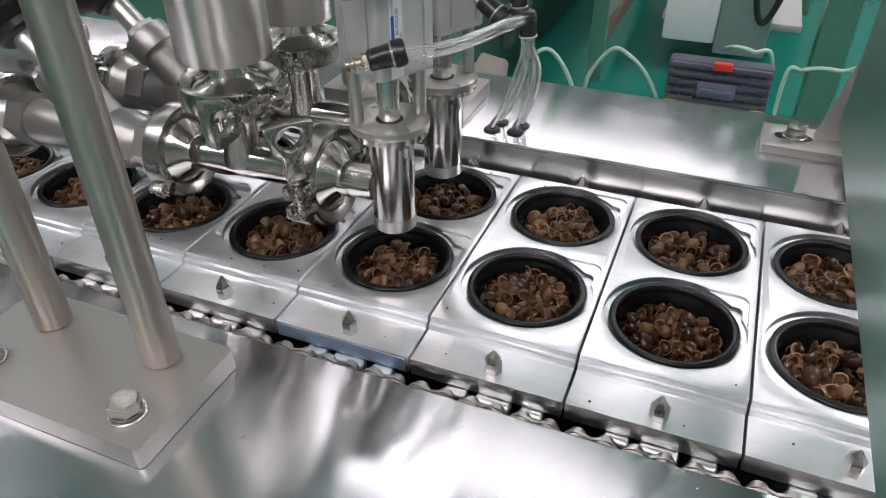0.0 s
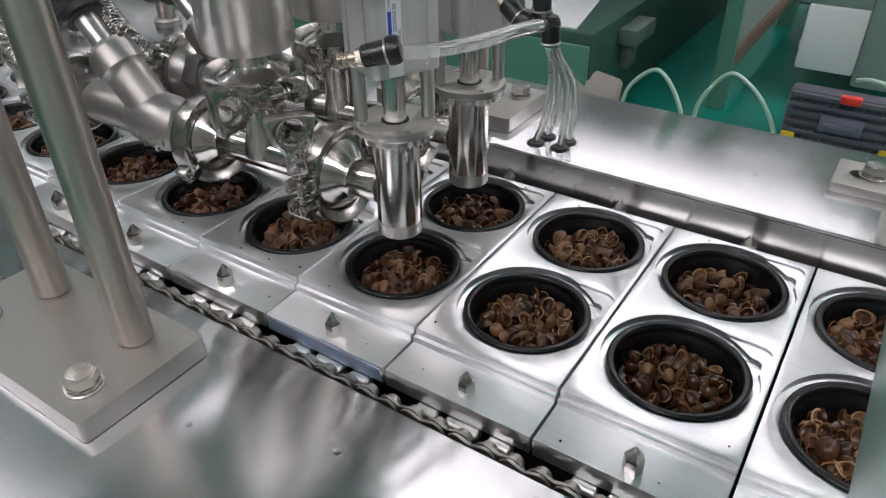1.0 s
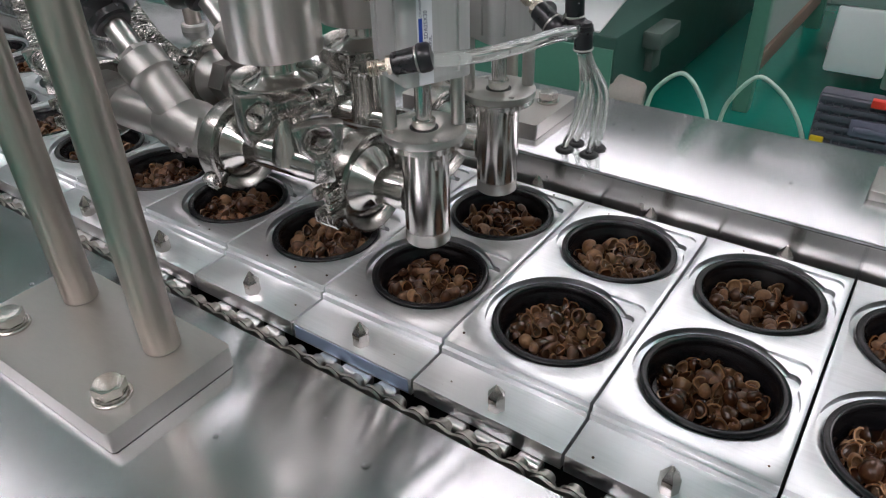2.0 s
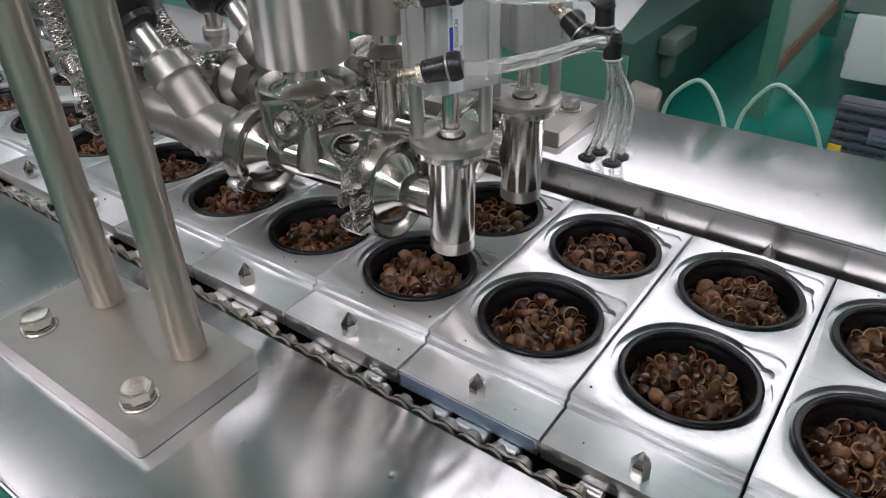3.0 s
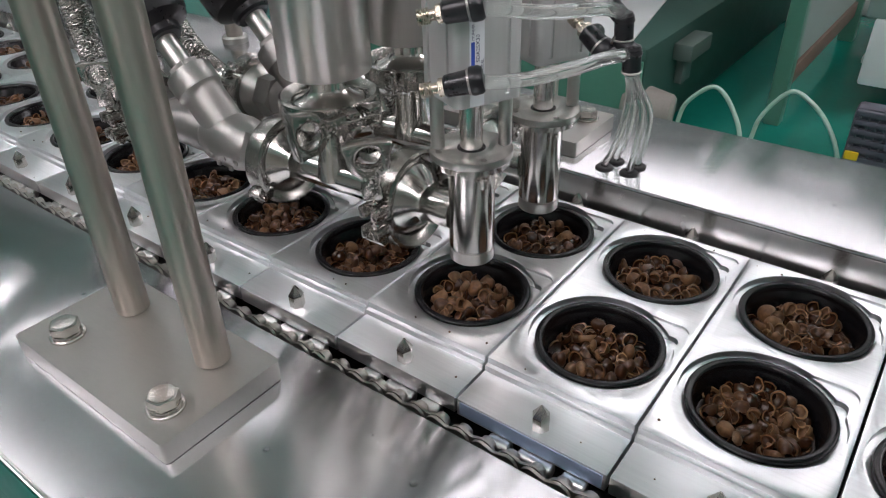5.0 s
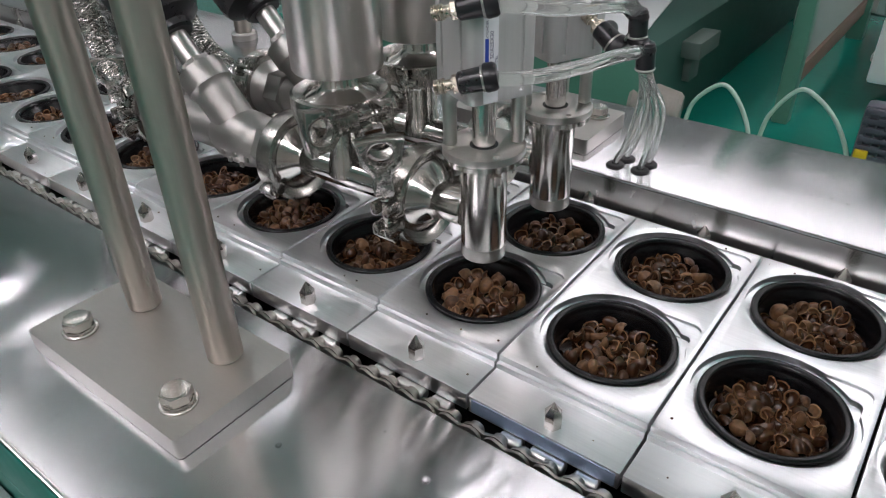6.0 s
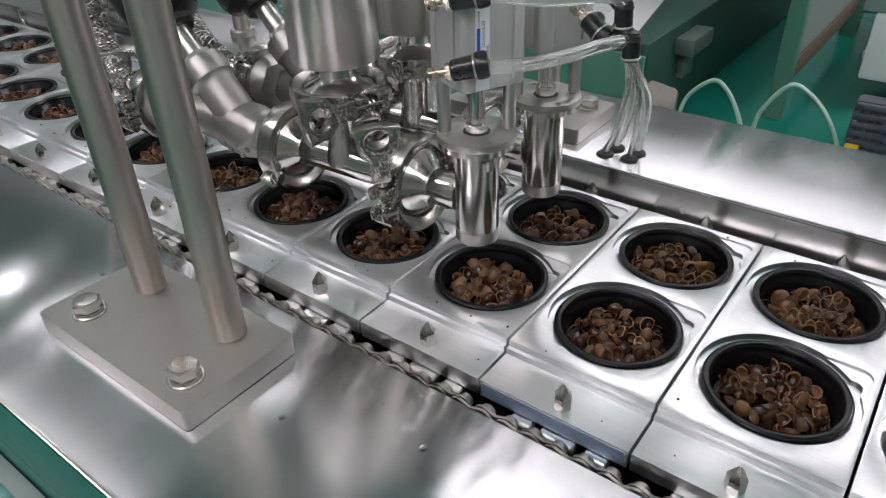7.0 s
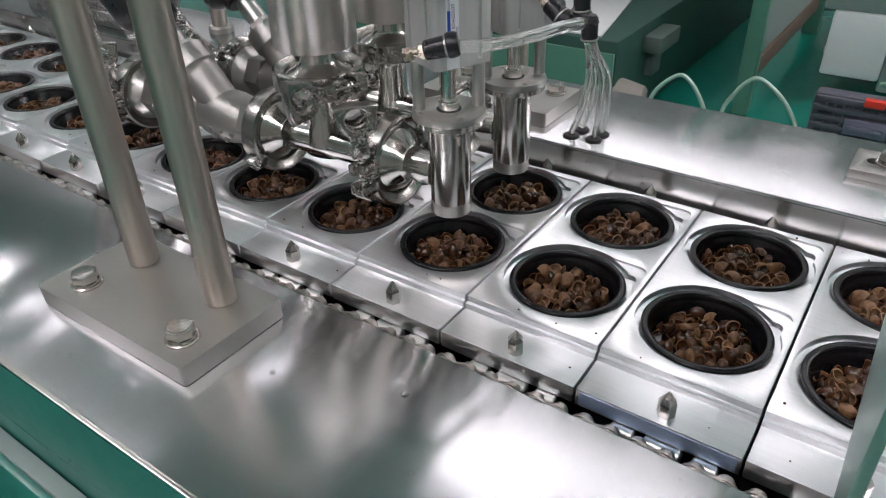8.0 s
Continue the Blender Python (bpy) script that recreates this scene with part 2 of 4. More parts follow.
def sweep(line, r, seg=14, inner=0.0, bm=None, wobble=None):
    """A tube along a line; inner > 0 makes it hollow."""
    one = bmesh.new()
    up = Vector((0.13, 0.21, 0.97))
    frames = []
    for i, p in enumerate(line):
        d = (line[min(i + 1, len(line) - 1)] - line[max(i - 1, 0)]).normalized()
        side = d.cross(up).normalized()
        up = side.cross(d).normalized()
        frames.append((p, side, up.copy()))
    for q in (r, inner) if inner else (r,):
        rings = []
        for k, (p, side, u) in enumerate(frames):
            rr = q * (wobble(k) if wobble else 1)
            rings.append([one.verts.new(p + rr * (side * math.cos(2 * math.pi * i / seg) + u * math.sin(2 * math.pi * i / seg))) for i in range(seg)])
        for a, b in zip(rings, rings[1:]):
            for i in range(seg):
                one.faces.new([a[i], a[(i + 1) % seg], b[(i + 1) % seg], b[i]])
        if not inner:
            one.faces.new(rings[0])
            one.faces.new(rings[-1])
    return merge(bm, one) if bm else one


def prism(outline, z0, z1, bevel=0.0):
    """A solid over a flat outline of (x, y) points."""
    bm = bmesh.new()
    n = len(outline)
    add(bm, [(x, y, z) for z in (z0, z1) for x, y in outline],
        [tuple(range(n))[::-1], tuple(range(n, 2 * n))] + [(i, (i + 1) % n, n + (i + 1) % n, n + i) for i in range(n)])
    if bevel:
        bmesh.ops.bevel(bm, geom=[e for e in bm.edges if abs(e.calc_face_angle(0)) > 0.4], offset=bevel, segments=2, profile=0.5, affect="EDGES")
    return bm


def rounded(x0, x1, y0, y1, r, n=6):
    pts = []
    for cx, cy, a in ((x1 - r, y1 - r, 0), (x0 + r, y1 - r, 90), (x0 + r, y0 + r, 180), (x1 - r, y0 + r, 270)):
        pts += [(cx + r * math.cos(radians(a + 90 * i / n)), cy + r * math.sin(radians(a + 90 * i / n))) for i in range(n + 1)]
    return pts


def carve(bm, cutters, mat, bevel=0.0, name="carved"):
    """A mesh of bm with the cutters taken out of it and its sharp edges broken."""
    base = new(name, finish(name, bm, mat))
    made = [base]
    for c in cutters:
        cut = new("cutter", finish("cutter", c, mat))
        made.append(cut)
        mod = base.modifiers.new("cut", "BOOLEAN")
        mod.object, mod.operation, mod.solver = cut, "DIFFERENCE", "EXACT"
    if bevel:
        mod = base.modifiers.new("edge", "BEVEL")
        mod.width, mod.segments, mod.limit_method, mod.angle_limit = bevel, 2, "ANGLE", radians(40)
    bpy.context.view_layer.update()
    me = bpy.data.meshes.new_from_object(base.evaluated_get(bpy.context.evaluated_depsgraph_get()))
    me.name = name
    for p in me.polygons:
        p.use_smooth = True
    me.set_sharp_from_angle(angle=radians(30))
    for ob in made:
        bpy.data.objects.remove(ob, do_unlink=True)
    return me


# ---- the hall ----
X0, X1, Y0, Y1 = -5.5, 4.0, -3.6, 7.5
structure("floor", box(X0 - 0.2, X1 + 0.2, Y0 - 0.2, Y1 + 0.2, FLOOR - 0.1, FLOOR), FLOORGREEN, "glossy green epoxy factory floor", "floor")
structure("ceiling", box(X0 - 0.2, X1 + 0.2, Y0 - 0.2, Y1 + 0.2, ROOF, ROOF + 0.1), CEILGREY, "grey hall ceiling", "ceiling")
structure("wall_north", box(X0 - 0.2, X1 + 0.2, Y1, Y1 + 0.2, FLOOR, ROOF), WALLGREY, "plain grey hall wall", "wall")
structure("wall_south", box(X0 - 0.2, X1 + 0.2, Y0 - 0.2, Y0, FLOOR, ROOF), WARMWALL, "plain grey hall wall", "wall")
structure("wall_west", box(X0 - 0.2, X0, Y0, Y1, FLOOR, ROOF), WALLGREY, "plain grey hall wall", "wall")
structure("wall_east", box(X1, X1 + 0.2, Y0, Y1, FLOOR, ROOF), WARMWALL, "plain grey hall wall", "wall")


def unseen_ceiling_light(x, y, length, across):
    ob = thing("unseen_ceiling_light", "unseen white ceiling lamp with a bright diffuser", "lamp", "ceiling lamps", pose(x, y, ROOF))
    part("housing", box(-length / 2, length / 2, -across / 2, across / 2, -0.06, 0, 0.006), WHITEWALL, ob)
    part("diffuser", box(-length / 2 + 0.015, length / 2 - 0.015, -across / 2 + 0.015, across / 2 - 0.015, -0.075, -0.061, 0.004), LAMPGLOW, ob, "bright white diffuser")
    return ob


# unseen lamps: some placed by their reflections on the steel, others added as fill
for x, y, length, across in ((-0.42, 1.38, 0.50, 0.11), (-0.30, 1.90, 2.00, 0.10), (-0.45, 2.45, 2.10, 0.075), (-0.55, 3.15, 1.90, 0.065), (-2.10, 2.30, 0.80, 0.06),
                            (-1.62, 1.50, 0.04, 0.9), (-1.97, 0.95, 0.035, 0.9), (-2.20, 1.00, 0.035, 0.9), (-2.62, 0.80, 0.035, 1.0), (-2.88, 0.70, 0.04, 0.9), (-3.36, 0.50, 0.03, 0.4),
                            (-0.85, 5.15, 0.34, 0.12), (-0.10, 5.40, 0.60, 0.10), (0.90, 5.40, 0.80, 0.08), (-2.10, 4.90, 0.30, 0.14), (-4.6, 4.2, 0.5, 2.0), (1.7, 3.4, 0.6, 1.3), (2.9, 3.2, 0.6, 1.8),
                            # added fill lamps beside and behind the camera, for faces turned towards it
                            (1.8, 0.6, 0.3, 1.2), (-0.2, -1.5, 1.3, 0.40), (-2.2, -1.0, 1.3, 0.40), (1.6, -1.2, 1.3, 0.40), (-0.4, -2.7, 1.3, 0.40)):
    unseen_ceiling_light(x, y, length, across)


# ---- the machine bed ----
DECK_IN, DECK_OUT, BACK_IN, BACK_OUT, BACK_Z = -0.041, -0.187, 0.242, 0.388, 0.0095
XL, XR = -1.75, 0.62
bm = box(XL, XR, DECK_OUT, DECK_IN, -0.003, 0, 0.0007)
box(XL, XR, DECK_OUT, DECK_OUT + 0.003, -0.008, -0.0031, 0, bm)
box(XL, XR, DECK_IN - 0.003, DECK_IN, -0.055, -0.0031, 0, bm)
deck = structure("deck_front", bm, DECK, "brushed stainless steel front cover of the conveyor", "machine cover")
bm = box(XL, XR, BACK_IN, BACK_OUT, BACK_Z - 0.003, BACK_Z, 0.001)
box(XL, XR, BACK_OUT - 0.003, BACK_OUT, -0.05, BACK_Z - 0.0031, 0, bm)
structure("deck_back", bm, DECK, "brushed stainless steel rear cover of the conveyor", "machine cover")
structure("rail_back", box(XL, XR, BACK_IN, BACK_IN + 0.003, -0.06, BACK_Z - 0.0031), WALLSTEEL, "upright stainless sheet beside the carriers", "machine cover")
# near-black sheet: the shade below the carriers is put into its colour
structure("trough_shade_sheet", box(XL, XR, DECK_IN, BACK_IN, -0.085, -0.08), TROUGHSHADE, "near-black sheet standing for the shade under the carriers", "machine")
bm = box(XL, XR, DECK_OUT + 0.0035, BACK_OUT - 0.03, FLOOR + 0.12, -0.0855)
box(XL, XR, DECK_OUT + 0.0035, DECK_IN - 0.004, -0.085, -0.0085, 0, bm)
structure("machine_body", bm, TEALPAINT, "green painted machine base", "machine")

# ---- carriers, cups and cereal on the belt ----
PITCH = 0.09525
LEDGE, BLOCK, SHELF, UNDER = -0.0135, -0.005, -0.0165, -0.0255
FRONT, STEP, REAR, TAIL = -0.009, 0.0226, 0.2165, 0.2345
CUPX, CUPY = -0.003, (0.076, 0.170)
HALF = PITCH / 2 - 0.0009
SLOTS = range(-14, 4)
BELT = []


def eased(t):
    """Carrier pitches moved: two index steps, each eased in and out."""
    total = -1.0
    for begin in (2.3, 6.75):
        u = min(1.0, max(0.0, (t - begin) / 1.1))
        total += u * u * (3 - 2 * u)
    return total


def circle(cx, cy, r, n=72):
    return [(cx + r * math.cos(2 * math.pi * i / n), cy + r * math.sin(2 * math.pi * i / n)) for i in range(n)]


def carrier_meshes():
    bm = bmesh.new()
    outline = [(FRONT, UNDER), (FRONT, LEDGE), (STEP - 0.0030, LEDGE), (STEP - 0.0030, LEDGE + 0.0042), (STEP, LEDGE + 0.0042), (STEP, BLOCK), (REAR, BLOCK), (REAR, SHELF), (TAIL, SHELF), (TAIL, UNDER)]
    n = len(outline)
    add(bm, [(x, y, z) for x in (CUPX - HALF, CUPX + HALF) for y, z in outline],
        [tuple(range(n)), tuple(range(n, 2 * n))[::-1]] + [(i, n + i, n + (i + 1) % n, (i + 1) % n) for i in range(n)])
    cutters = []
    for cy in CUPY:
        cutters.append(prism(circle(CUPX, cy, 0.0375), UNDER - 0.01, BLOCK + 0.01))
        cutters.append(prism(circle(CUPX, cy, 0.0436), BLOCK - 0.0046, BLOCK + 0.01))
        # pockets for the cup's pull tab, one deep and one shallow
        cutters.append(prism(rounded(CUPX + 0.012, CUPX + 0.0428, cy - 0.008, cy + 0.0400, 0.007), BLOCK - 0.0018, BLOCK + 0.01))
        cutters.append(prism(rounded(CUPX + 0.022, CUPX + 0.0395, cy + 0.0100, cy + 0.0290, 0.0045), BLOCK - 0.0055, BLOCK + 0.01))
    body = carve(bm, cutters, ALU, 0.0008, "carrier_body")
    pins = []
    for foot in (0, SHELF - LEDGE):
        pin = hexagon((0, 0, foot), (0, 0, 0.0086), 0.0090, 0.0003)
        lathe([(0.0053, 0.0085), (0.0052, 0.0094), (0.0006, 0.0163), (0, 0.0165)], 6, pin)
        pins.append(finish("pin", pin, BOLT, 25))
    stripe = box(CUPX - HALF + 0.002, CUPX + HALF - 0.002, FRONT - 0.0004, FRONT - 0.0001, UNDER + 0.001, LEDGE - 0.0015)
    return body, pins, finish("edge_band", stripe, BLUEEDGE)


def cup_meshes():
    r = 0.0395
    bowl = [(0, -0.0395), (0.0290, -0.0395), (0.0305, -0.0380), (0.0352, -0.0040), (0.0355, -0.0026), (0.0346, -0.0026), (0.0343, -0.0042), (0.0335, -0.0052), (0.0296, -0.0370), (0.0282, -0.0385), (0, -0.0385)]
    rim = [(0.0347, -0.0024), (0.0356, -0.0020), (r - 0.001, -0.0016), (r, -0.0010), (r, 0.0004), (r - 0.0008, 0.0012), (0.0362, 0.0012), (0.0350, 0.0006)]
    return finish("bowl", lathe(bowl, 72), CUPBLACK, 50), finish("rim", lathe(rim, 72, closed=True), CUPBLACK, 60)


def shell_mesh(k):
    """A small bowl-shaped cereal shell with an uneven paler lip."""
    rng = random.Random(40 + k)
    bm = bmesh.new()
    R, thick = 0.0057 * rng.uniform(0.86, 1.10), 0.0010
    squash, depth = rng.uniform(0.62, 0.98), rng.uniform(0.70, 1.10)
    reach = radians(rng.uniform(76, 112))
    ph = [rng.uniform(0, 6.28) for _ in range(3)]
    seg, rows = 14, 6
    sides = []
    for inner in (0, 1):
        q, rings = R - thick * inner, []
        for i in range(1, rows + 1):
            ring = []
            for j in range(seg):
                a = 2 * math.pi * j / seg
                th = i / rows * reach * (1 + 0.13 * math.sin(2 * a + ph[0]) + 0.10 * math.sin(a + ph[2]) + 0.04 * math.sin(5 * a + ph[1]))
                w = 1 + 0.05 * math.sin(3 * a + ph[2])
                ring.append(bm.verts.new((q * w * math.sin(th) * math.cos(a), q * w * squash * math.sin(th) * math.sin(a), -q * depth * math.cos(th))))
            rings.append(ring)
        tip = bm.verts.new((0, 0, -q * depth))
        for j in range(seg):
            bm.faces.new([tip, rings[0][j], rings[0][(j + 1) % seg]])
        for a, b in zip(rings, rings[1:]):
            for j in range(seg):
                bm.faces.new([a[j], b[j], b[(j + 1) % seg], a[(j + 1) % seg]])
        sides.append(rings[-1])
    for j in range(seg):
        f = bm.faces.new([sides[0][j], sides[1][j], sides[1][(j + 1) % seg], sides[0][(j + 1) % seg]])
        f.material_index = 1
    return finish("cereal_piece", bm, (CEREAL, CEREALLIP), 75)


CARRIER, PIN, BAND = carrier_meshes()
BOWL, RIM = cup_meshes()
SHELLS = [shell_mesh(k) for k in range(9)]
CRUMB = finish("crumb", lathe([(0.0005, 0), (0.0006, 0.0002), (0.0004, 0.0005), (0, 0.0006)], 7), CEREAL)
BEAD = finish("wet_drop", lathe([(0.0009, 0), (0.0008, 0.0003), (0.0005, 0.00055), (0, 0.0006)], 14), DROP)
POOL = finish("syrup", lathe([(0, 0.0002), (0.0312, 0), (0.0314, -0.001), (0, -0.001)], 48), SYRUP)


def belt_thing(ob, slot, y=0.0, z=0.0, turn=0.0):
    BELT.append((ob, slot * PITCH, y, z, turn))


def pile(seed, near, full):
    """Where the shells of one portion lie: a loose heap in the cup's bowl."""
    rng = random.Random(seed)
    out = []
    lean = rng.uniform(0, 6.28)
    count = 112 if near else 74
    layers = ((-0.0200, 0.0275, 0.28), (-0.0142, 0.0290, 0.38), (-0.0088, 0.0255, 0.34))
    for level, reach, share in layers:
        placed = []
        tries = 0
        while len(placed) < int(count * share) and tries < 4000:
            tries += 1
            a, q = rng.uniform(0, 6.28), reach * math.sqrt(rng.random())
            x, y = q * math.cos(a), q * math.sin(a)
            if all((x - u) ** 2 + (y - v) ** 2 > (0.0066 - tries * 6e-7) ** 2 for u, v in placed):
                placed.append((x, y))
                z = level + full + rng.uniform(-0.0022, 0.0022) + 0.03 * (x * math.cos(lean) + y * math.sin(lean))
                out.append((x, y, z, rng.choice((0, 0, 0, 180)) + rng.gauss(0, 46), rng.gauss(0, 46), rng.uniform(0, 360), rng.randrange(len(SHELLS)), rng.uniform(0.85, 1.15)))
    return out


for slot in SLOTS:
    near = slot >= -6
    ob = thing("cup_carrier", "milled aluminium carrier plate with two round cup seats", "carrier plate", "carriers on the conveyor")
    part("body", CARRIER, None, ob)
    part("pin", PIN[0], None, ob, "pointed steel locating pin", pose(0, 0, LEDGE))
    part("pin", PIN[1], None, ob, "pointed steel locating pin", pose(0, 0.2215, LEDGE))
    if slot == 0:
        part("edge_band", BAND, None, ob, "blue-marked front edge")
        tagged(ob, "milled aluminium carrier plate with a blue-marked front edge")
    specks = random.Random(500 + slot)
    for k in range(6):
        x, y = specks.uniform(-HALF, HALF) * 0.92 + CUPX, specks.choice((specks.uniform(-0.006, 0.020), specks.uniform(0.026, 0.034), specks.uniform(0.205, 0.214)))
        z = LEDGE if y < STEP else BLOCK
        if abs(y) < 0.008 and abs(x) < 0.008:
            continue
        part("crumb" if k % 3 else "wet_drop", CRUMB if k % 3 else BEAD, None, ob, "dark cereal crumb" if k % 3 else "clear water drop", pose(x, y, z) @ Matrix.Scale(specks.uniform(0.6, 1.5), 4))
    belt_thing(ob, slot)
    for row, cy in enumerate(CUPY):
        cup = thing("cup", "glossy round black plastic cup seated in a carrier", "cup", "cups on the conveyor")
        part("bowl", BOWL, None, cup)
        part("rim", RIM, None, cup)
        belt_thing(cup, slot + CUPX / PITCH, cy, BLOCK - 0.0022)
        if slot < -11:
            continue
        heap = thing("cereal_portion", "heap of wet dark chocolate cereal shells in a cup" if slot >= -1 else "heap of dry brown chocolate cereal shells in a cup", "cereal", "cereal portions")
        for x, y, z, rx, ry, rz, k, size in pile(100 + slot * 2 + row, near, 0.0):
            piece = part("cereal_piece", SHELLS[k], None, heap)
            piece.matrix_basis = pose(x, y, z, rx, ry, rz) @ Matrix.Scale(size, 4)
        part("syrup", POOL, None, heap, "thin dark brown syrup", pose(0, 0, -0.0150 if slot >= -1 else -0.0240))
        belt_thing(heap, slot + CUPX / PITCH, cy, BLOCK - 0.0022)

# ---- the drive chain beside the carriers ----
CHAIN_Z, CHAIN_Y = -0.0280, -0.0195


def link_plate():
    p, r = PITCH / 6, 0.0072
    pts = []
    for i in range(13):
        a = radians(90 + 180 * i / 12)
        pts.append((-p / 2 + r * math.cos(a), r * math.sin(a)))
    pts.append((0, -r * 0.62))
    for i in range(13):
        a = radians(-90 + 180 * i / 12)
        pts.append((p / 2 + r * math.cos(a), r * math.sin(a)))
    pts.append((0, r * 0.62))
    bm = prism(pts, -0.0010, 0.0010, 0.0003)
    bm.transform(Matrix.Rotation(radians(90), 4, "X"))
    return finish("link_plate", bm, CHAIN)


LINK = link_plate()
ROLLER = finish("roller", rod((0, -0.0005, 0), (0, 0.0060, 0), 0.0046, edge=0.0005, seg=20), CHAIN)
PINEND = finish("chain_pin", rod((0, -0.0042, 0), (0, 0.001, 0), 0.0024, edge=0.0005, seg=16), CHAIN)
TABS = [finish("attachment", rod((-w / 2, 0, 0), (w / 2, 0, 0), 0.0042, edge=0.001, seg=18), TABSTEEL) for w in (0.0140, 0.0215)]
chain = thing("roller_chain", "oily steel roller chain driving the carriers", "chain")
step = PITCH / 6
for i in range(-90, 28):
    x = i * step
    part("link_plate", LINK, None, chain, at=pose(x, CHAIN_Y - (0.0026 if i % 2 else 0), CHAIN_Z))
    part("roller", ROLLER, None, chain, at=pose(x + step / 2, CHAIN_Y, CHAIN_Z))
    part("chain_pin", PINEND, None, chain, at=pose(x + step / 2, CHAIN_Y, CHAIN_Z))
for i in range(-15, 5):
    for k, dx in ((0, -0.019), (1, 0.004), (0, 0.0275)):
        part("attachment", TABS[k], None, chain, "bright steel carrier attachment", pose(i * PITCH + dx, -0.0110, -0.0295))
belt_thing(chain, 0)

# ---- the two foot plates with their posts ----


def hex_bolt(name, x, y, z, turn, washer=0.0125):
    ob = thing(name, "bright stainless hexagon bolt with a washer", "bolt", "hexagon bolts", pose(x, y, z, 0, 0, turn) @ Matrix.Scale(0.82, 4))
    w = lathe([(0.0062, 0), (washer - 0.0005, 0), (washer, 0.0006), (washer, 0.0020), (washer - 0.0006, 0.0025), (0.0062, 0.0025)], 36, closed=True)
    part("washer", w, BOLT, ob, "flat steel washer")
    part("spring_ring", lathe([(0.0062, 0.0025), (0.0100, 0.0025), (0.0104, 0.0030), (0.0100, 0.0042), (0.0062, 0.0042)], 32, closed=True), BOLT, ob)
    head = hexagon((0, 0, 0.0042), (0, 0, 0.0122), 0.0182, 0.0013)
    lathe([(0.0086, 0.01215), (0.0084, 0.0125), (0.0074, 0.0126), (0, 0.0126)], 28, head)
    part("head", head, BOLT, ob)
    for a in range(3):
        mark = box(-0.0006, 0.0006, 0.0030 if a else -0.004, 0.0050 if a else -0.0022, 0.0125, 0.01285)
        mark.transform(Matrix.Rotation(radians(38 * (a - 1)), 4, "Z"))
        part("stamp_mark", mark, BOLT, ob)
    return ob


def foot_plate(x0, x1, y0, y1, z, posts, bolts, top):
    ob = thing("foot_plate", "thick satin steel foot plate bolted to the deck", "mounting plate", "foot plates", pose((x0 + x1) / 2, (y0 + y1) / 2, z))
    cx, cy = (x0 + x1) / 2, (y0 + y1) / 2
    part("plate", prism(rounded(x0 - cx, x1 - cx, y0 - cy, y1 - cy, 0.003), 0.0005, 0.014, 0.0010), PLATE, ob)
    # thin black sheet that draws the plate's contact shadow on the deck
    part("contact_shade", prism(rounded(x0 - cx + 0.0012, x1 - cx - 0.0012, y0 - cy + 0.0012, y1 - cy - 0.0012, 0.003), 0.0001, 0.00045), RUBBER, ob, "thin black sheet drawn as the contact shadow")
    for x, y in posts:
        post = lathe([(0, 0.0141), (0.0094, 0.0141), (0.0100, 0.0147), (0.0100, top), (0, top)], 48)
        part("post", post, POST, ob, "round brushed steel post", pose(x - cx, y - cy, 0))
    for x, y, turn in bolts:
        hex_bolt("hex_bolt", x, y, z + 0.014, turn)
    return ob


foot_plate(-0.2785, -0.1318, -0.1412, -0.0640, 0.0, [(-0.1638, -0.0848), (-0.2436, -0.0838)], [(-0.1525, -0.1235, 10), (-0.2515, -0.1220, 25)], 0.42)
foot_plate(-0.2660, -0.1215, 0.2640, 0.3400, BACK_Z, [(-0.1640, 0.2850), (-0.2440, 0.2850)], [(-0.1380, 0.3170, 15), (-0.2400, 0.3170, 40)], 0.42)


# ---- the filling heads: pipes, clamps, valves, cylinders and nozzles ----
FY, BY = 0.0755, 0.1610
PIPE_R = 0.0122


def axes(origin, xdir, zdir):
    """A pose from its own x direction and z direction."""
    z = Vector(zdir).normalized()
    x = Vector(xdir)
    x = (x - z * x.dot(z)).normalized()
    y = z.cross(x)
    m = Matrix((x, y, z)).transposed().to_4x4()
    return Matrix.Translation(origin) @ m


def wing_nut():
    """The nut's tapered neck and its flared wing with a round eye, along +y."""
    half = ((0.0064, 0.0), (0.0066, 0.004), (0.0058, 0.010), (0.0064, 0.0150), (0.0092, 0.0180), (0.0122, 0.0205), (0.0134, 0.0245), (0.0140, 0.0300), (0.0152, 0.0350), (0.0158, 0.0370))
    outline = [(-x, y) for x, y in half] + [(-0.008, 0.0384), (0.0, 0.0388), (0.008, 0.0384)] + list(half[::-1])
    body = prism(outline, -0.0055, 0.0055)
    return carve(body, [prism(circle(0, 0.0278, 0.0080, 40), -0.02, 0.02)], CLAMPSTEEL, 0.0014, "wing_nut")


WING = wing_nut()


SCREW_X = 0.0375


